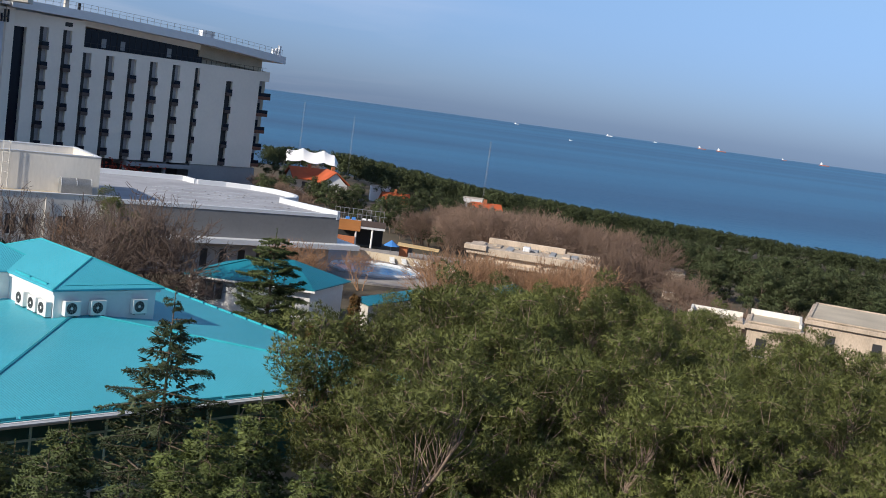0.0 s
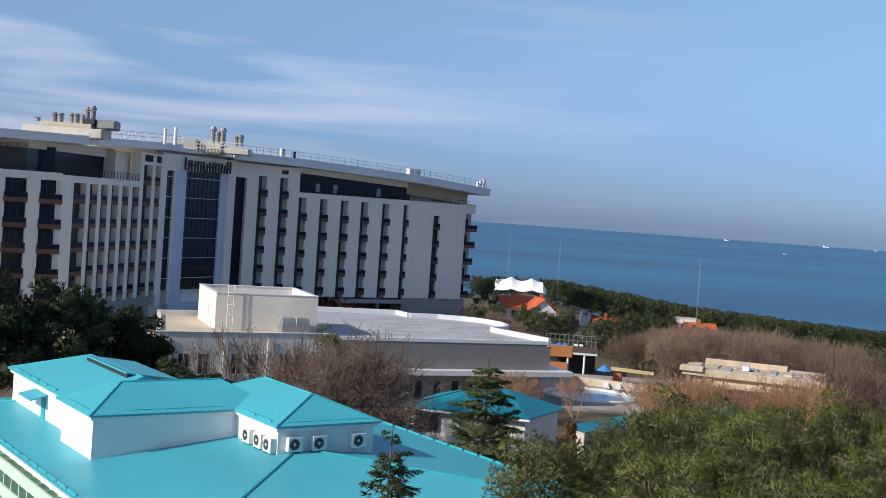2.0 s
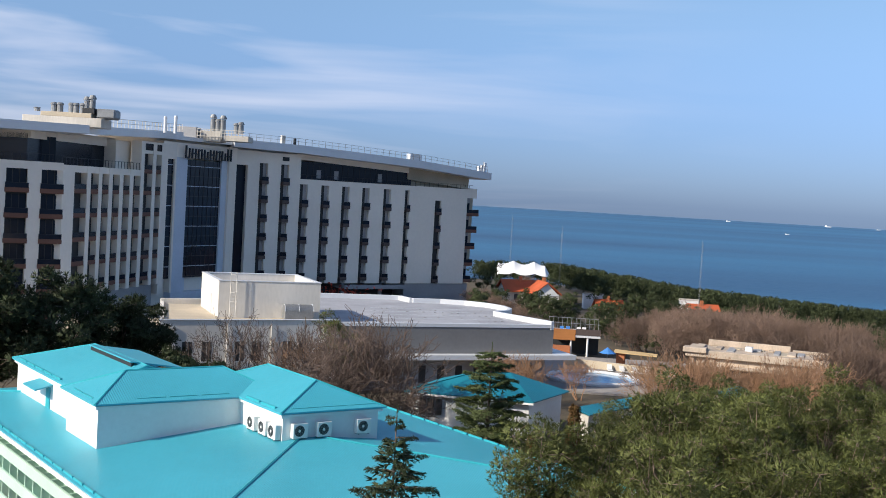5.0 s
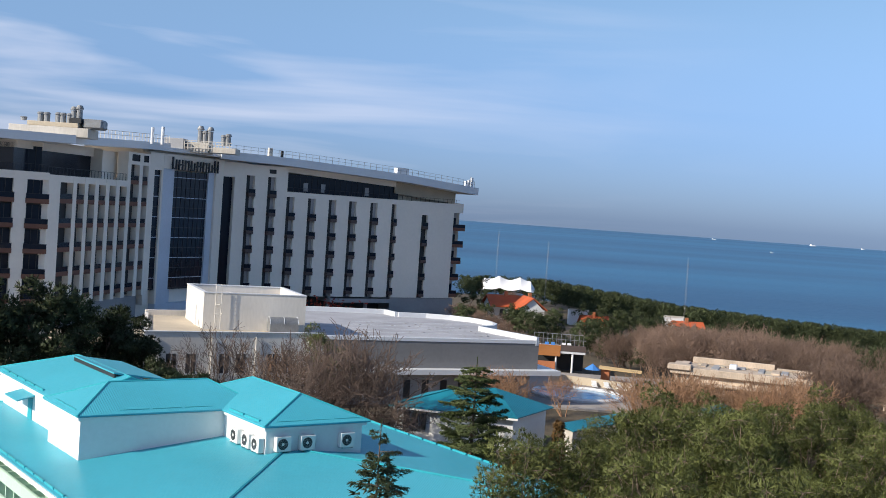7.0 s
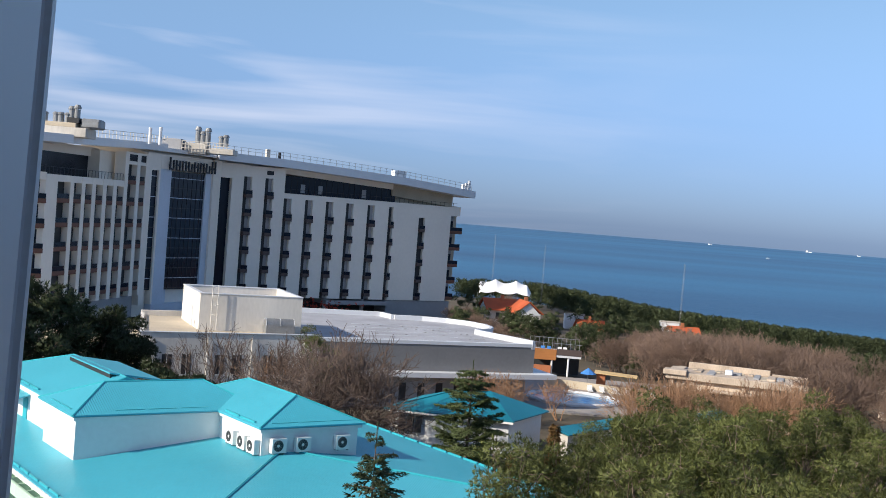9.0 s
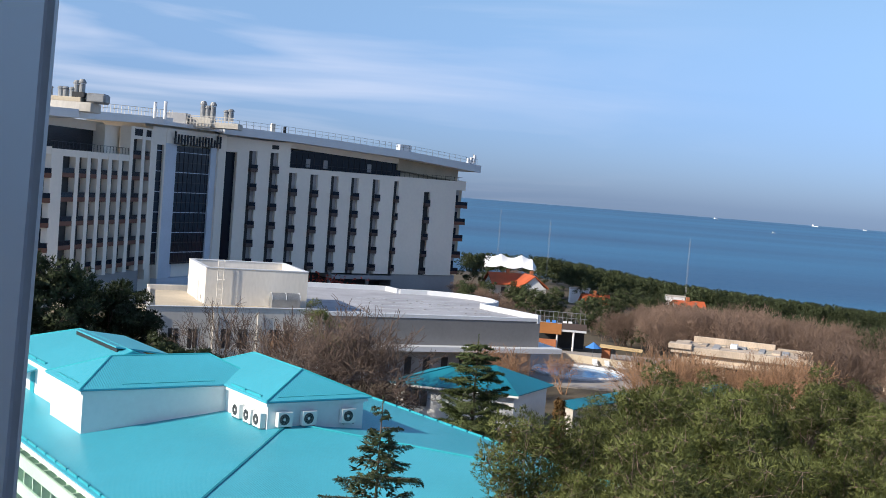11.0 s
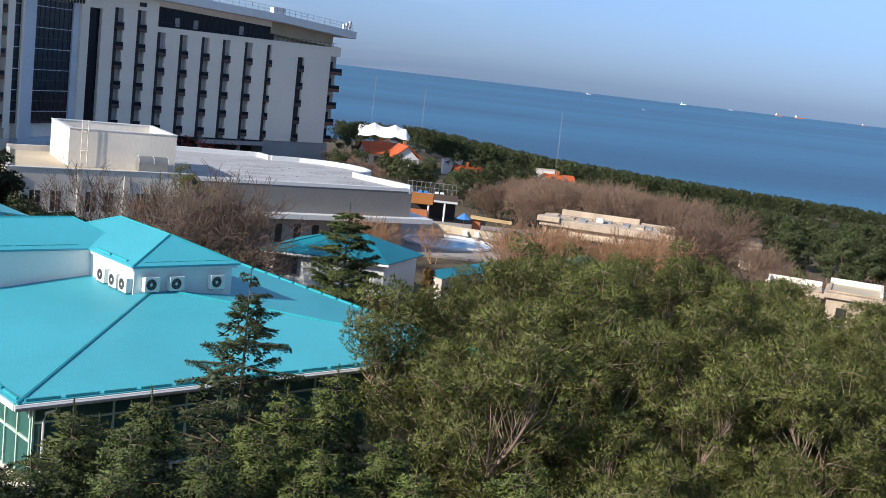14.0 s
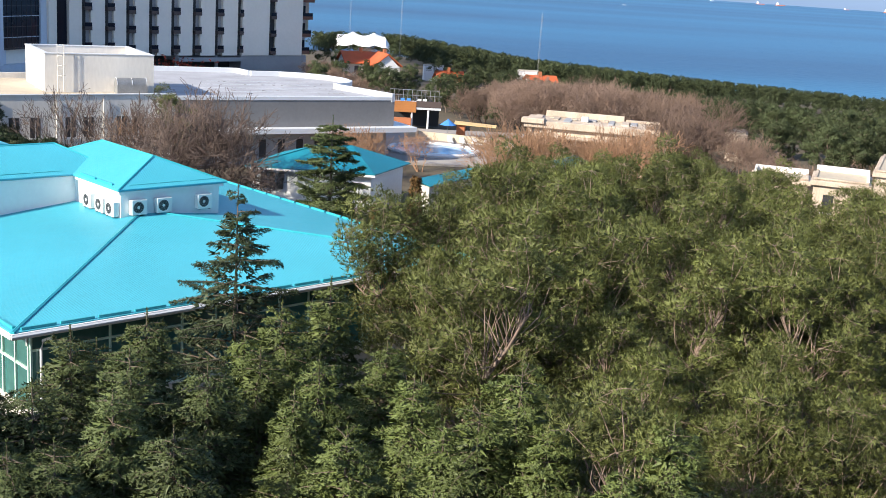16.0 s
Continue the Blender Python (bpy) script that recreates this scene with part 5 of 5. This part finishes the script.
# pines of the near wood, whose tops follow one uneven canopy
def canopy(az):
    return float(np.interp(az, [3.2, 4.75, 6.6, 8.7, 10.5, 11.8, 14.5, 17, 21, 23, 25, 28, 34], [-13.1, -11.8, -11.2, -9.5, -8.4, -8.4, -8.1, -7.9, -7.4, -7.9, -8.6, -8.7, -8.6]))


side = Vector((math.cos(radians(TURN)), math.sin(radians(TURN)), 0))
back = Vector((-side.y, side.x, 0))
for i in range(-4, 24):
    for j in range(6, 19):
        x, y = 4.3 * i + (j % 2) * 2.1 + rng.uniform(-1.1, 1.1), 4.3 * j + rng.uniform(-1.1, 1.1)
        d, az = math.hypot(x, y), math.degrees(math.atan2(x, y))
        rel = Vector((x, y, 0)) - A0
        u, v = rel.dot(side), rel.dot(back)
        if not (31 < d < 79 and 6.0 < az < 34) or (u < 26.5 and v > -3.5):
            continue
        k = int(rng.integers(0, 3))
        tree("pine", PINES[k], "tall olive green pine with a pale crooked trunk", (x, y, ground_z(x, y)), min(rng.uniform(0.95, 1.24), (EYE + d * math.tan(radians(canopy(az))) - ground_z(x, y)) / 8.8), rng.uniform(0, 360), group="pines of the near wood")
LEAN = pine_meshes(9.8, 1.9, 15, 60, 9, 0.16, 0.012, lean=-0.42, low=0.66)
tree("pine", LEAN, "sparse pine with a leaning pinkish bare trunk by the turquoise roof", (9.0, 44.8, 0), 0.97, 0)
for k, (az, d, el) in enumerate(((9.3, 46.0, -10.7), (9.7, 48.0, -10.1), (10.2, 50.0, -9.2), (8.9, 51.5, -10.6), (10.4, 45.5, -10.2), (10.0, 42.0, -12.0))):
    at = polar(az, d)
    tree("pine", PINES[k % 3], "olive pine beside the turquoise roof", at, (EYE + d * math.tan(radians(el)) - at[2]) / 8.7, 190 + 70 * k, group="pines of the near wood")

# cedars in front of the pavilion
tree("tall_cedar", TALL, "tall dark slender cedar rising in front of the roof", polar(-2.33, 42), 1.0, 15)
for k, (az, d, el) in enumerate(((-10.2, 33, -17.4), (-6.6, 35, -16.7), (0.0, 37, -16.2), (2.4, 39, -15.0), (5.4, 35, -17.75), (12.4, 30, -18.4), (20.3, 28, -20.2),
                                 (-13.5, 30, -20.5), (-8.2, 29, -20.2), (-3.6, 31, -19.0), (0.8, 30, -20.3), (8.6, 29, -21.5), (-11.0, 27, -22.6), (-5.2, 27, -22.0), (3.6, 28, -22.0), (15.8, 27, -24.0), (-1.8, 36, -17.6), (-9.0, 37, -18.0),
                                 (-12.0, 29.5, -19.8), (-14.6, 33, -19.0), (-7.4, 31, -18.4), (-1.0, 33, -18.3), (6.9, 31.5, -19.2), (10.4, 29, -20.4), (14.0, 29, -20.8), (18.0, 27, -22.6), (2.0, 33, -18.7), (-13.2, 27, -22.5))):
    m_ = CEDARS[k % 3] if az > -2.5 else DARKENED[k % 2]
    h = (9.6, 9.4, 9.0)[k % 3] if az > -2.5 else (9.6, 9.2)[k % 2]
    at = polar(az, d)
    s = (EYE + d * math.tan(radians(el)) - at[2]) / h
    tree("cedar", m_, "young green cedar with drooping feathery branches" if az > -2.5 else "green cedar with long drooping branches, needles darkened for shade", at, s, 47 * k, group="cedars in front of the pavilion")

# unseen cedars, added out of view to keep sun off the left cluster
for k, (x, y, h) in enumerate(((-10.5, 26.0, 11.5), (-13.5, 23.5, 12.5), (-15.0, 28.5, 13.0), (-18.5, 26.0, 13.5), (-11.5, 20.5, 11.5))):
    tree("cedar", DARKENED[k % 2], "unseen full grown cedar added to cast shade", (x, y, ground_z(x, y)), h / 9.4, 33 * k, group="cedars in front of the pavilion")

# around the middle buildings
tree("layered_cedar", LAYER, "green cedar with flat layered branches by the small house", polar(2.1, 80), 1.0, 30)
tree("cypress", CYP, "rust coloured narrow cypress", polar(6.3, 69), 1.0)
tree("cypress", CYP, "small rust coloured cypress", polar(4.3, 68), 0.78, 60)
for az, d, h in ((-20.6, 93, 12.6), (-18.3, 95, 12.2), (-16.2, 96, 10.2), (-14.3, 98, 9.0), (-22.5, 90, 12.5), (-12.6, 88, 7.4), (-11.0, 87, 7.0)):
    tree("dark_pine", DARKP[int(az) % 2], "dark broad pine behind the turquoise roof", polar(az, d), h / 8.6, az * 50, group="dark pines by the flat building")
tree("dark_pine", PINES[2], "green pine before the grey hall", polar(-4.5, 103), 0.97, 80)
for k, (az, d, s) in enumerate(((-8.6, 92, 1.28), (-6.6, 88, 1.12), (-4.9, 90, 1.28), (-3.2, 91, 1.18), (-7.6, 96, 1.2))):
    tree("bare_tree", (BARE[0], BARE[1], DENSE[0], DENSE[1], BARE[2])[k], "leafless brown tree beside the flat pale building", polar(az, d), s, 70 * k, group="bare trees by the flat building")
for k in range(11):
    az, d = 2.6 + 9.5 * rng.random(), 106 + 14 * rng.random()
    tree("bare_tree", BARE[2], "leafless pale tree near the pool", polar(az, d), 0.55 + 0.35 * rng.random(), 50 * k, group="bare trees by the pool")
for k in range(17):
    az, d = 10.0 + 8.6 * rng.random(), 108 + 8 * rng.random()
    tree("bare_tree", BARE[2], "leafless pale tree before the derelict building", polar(az, d), 0.75 + 0.4 * rng.random(), 50 * k, group="bare trees by the derelict building")

for k in range(34):
    az, d = 6.6 + 0.72 * k + rng.uniform(-0.25, 0.25), (84, 80, 87)[k % 3] + rng.uniform(-1.5, 1.5)
    at = polar(az, d)
    tree("pine", PINES[k % 3], "small olive pine before the low houses", at, (EYE + d * math.tan(radians(canopy(az) + (0.35 if az > 22 else -0.15) - 0.4 * rng.random())) - at[2]) / 8.8, 60 * k, group="small pines by the low houses")
for k, (az, d, el) in enumerate(((2.5, 214, -5.0), (3.2, 216, -4.6), (4.0, 213, -5.0), (4.8, 215, -4.8), (1.6, 222, -4.3), (1.2, 232, -3.3), (2.2, 262, -3.85), (2.9, 264, -3.9), (3.45, 262, -3.42), (4.3, 265, -3.85), (5.0, 266, -3.6))):
    at = polar(az, d)
    tree("far_pine", FARP[k % 3] if k % 4 else BROWN[k % 3], "tree among the far villas", at, (EYE + d * math.tan(radians(el)) - at[2]) / 8.8, 60 * k, group="trees among the far villas")

# dark pines between the terrace and the villas, and leafless trees before the villas
for k in range(46):
    az, d = 4.9 + 5.6 * rng.random(), 162 + 46 * rng.random()
    if az < 7.4 and d < 172:
        continue
    at = polar(az, d)
    el = -4.95 - 0.022 * (208 - d) - 0.35 * rng.random() - (0.35 if az < 5.6 else 0)
    tree("slope_pine", SLOPE[k % 2], "dark green pine between the terrace and the villas", at, (EYE + d * math.tan(radians(el)) - at[2]) / 8.6, 55 * k, group="pines before the villas")
for k in range(18):
    az, d = 0.9 + 4.4 * (k + rng.random()) / 18, 186 + 34 * rng.random()
    at = polar(az, d)
    el = -4.35 - 0.5 * rng.random() - (0.35 if az > 2.4 else 0)
    tree("bare_tree", BROWN[k % 3], "leafless brown tree before the villas", at, (EYE + d * math.tan(radians(el)) - at[2]) / 9.0, 55 * k, group="bare trees before the villas")

# brown leafless wood beyond
for k in range(58):
    az, d = 8.8 + 13 * rng.random(), 148 + 45 * rng.random()
    x, y, z = polar(az, d)
    want = EYE + d * math.tan(radians(-3.9 - 0.12 * abs(az - 14.5) - 0.7 * rng.random()))
    s = min(1.35, (want - z) / 8.6)
    if s > 0.5:
        tree("bare_tree", BROWN[k % 3], "leafless brown tree of the far wood", (x, y, z), s, 50 * k, group="bare trees of the far wood")

# broad pines on the slope behind the flat houses
for k in range(26):
    az, d = 20.5 + 12.5 * (k + rng.random()) / 26, 128 + 34 * rng.random()
    if az < 22.4 and d < 156:
        d = 158 + 10 * rng.random()
    at = polar(az, d)
    el = -4.75 - (165 - d) * 0.028 - 0.35 * rng.random()
    tree("slope_pine", SLOPE[k % 2], "broad dark green pine on the slope behind the houses", at, (EYE + d * math.tan(radians(el)) - at[2]) / 8.6, 55 * k, group="pines on the slope")
for k, (az, d, s) in enumerate(((24.0, 112, 0.62), (24.7, 114, 0.6), (23.4, 116, 0.66), (27.2, 118, 0.6), (22.0, 125, 0.75), (21.4, 138, 0.6), (19.6, 128, 0.95), (18.6, 126, 1.0), (20.3, 131, 0.9))):
    tree("bare_tree", BROWN[k % 3], "leafless reddish brown tree between the low houses", polar(az, d), s, 80 * k, group="bare trees between the low houses")

# green pines down to the shore
def skyline(az):
    return float(np.interp(az, [0, 2, 5, 11.5, 16.7, 20.7, 27.7, 34], [-3.5, -3.35, -3.3, -4.06, -4.3, -4.43, -4.58, -4.6]))


far_wood = []
for k in range(1700):
    az, d = 1.0 + 32 * rng.random(), 150 + 185 * rng.random() ** 0.75
    if (d < 205 and 9 < az < 20) or (d < 175 and az < 9):
        continue
    x, y, z = polar(az, d)
    want = EYE + d * math.tan(radians(skyline(az) + 0.30 - 0.15 * rng.random() - (0.0 if d > 255 else (1.9 if az < 6 else 0.9) * (0.6 + 0.6 * rng.random()))))
    if d < 242 and (6.4 < az < 8.5 or 10.7 < az < 12.9):
        want = min(want, EYE + d * math.tan(radians(-4.75)))
    if math.hypot(x - 16, y - 231) < 11 or (az < 5.4 and 236 < d < 300) or (d < 226 and k % 3):
        continue
    s = min(1.5, (want - z) / 9.2)
    if s < 0.3:
        continue
    if d < 226:
        tree("far_pine", FARP[k % 3], "green pine of the far shore wood", (x, y, z), s, 77 * k, group="pines of the far wood")
    else:
        far_wood.append((x, y, z, s, 1.3 * k, k % 2))
THIN = []
for k in range(2):
    wood_, crown_ = pine_meshes(9.0, 3.1, 13, 27, 3, 0.55, 0.095, "forest")
    v_ = np.empty(len(crown_.vertices) * 3)
    crown_.vertices.foreach_get("co", v_)
    n_ = np.empty(len(crown_.loops) * 3)
    crown_.loops.foreach_get("normal", n_)
    THIN.append((v_.reshape(-1, 3), n_.reshape(-1, 3)))
vs_, ns_ = [], []
for x, y, z, s, a, k in far_wood:
    turn_ = np.array([[math.cos(a), math.sin(a), 0], [-math.sin(a), math.cos(a), 0], [0, 0, 1]])
    vs_.append(THIN[k][0] @ turn_ * s + np.array([x, y, z]))
    ns_.append(THIN[k][1] @ turn_)
vs_, ns_ = np.concatenate(vs_), np.concatenate(ns_)
tagged(new("far_wood", leafy(vs_, np.arange(len(vs_)).reshape(-1, 3), ns_, "forest")), "dense green pine wood running down to the shore", "wood", kind="stuff")

pos_ = rng.normal(size=(260, 3)) * np.array([2.2, 1.0, 0.9]) + np.array([0, 0, 2.2])
ob_ = new("foliage", leafy(*blades(pos_, unit(rng.normal(size=(260, 3))), unit(pos_ - np.array([0, 0, 1.5])), 6, 0.5, 0.09), "flower"))
ob_.parent = SHR
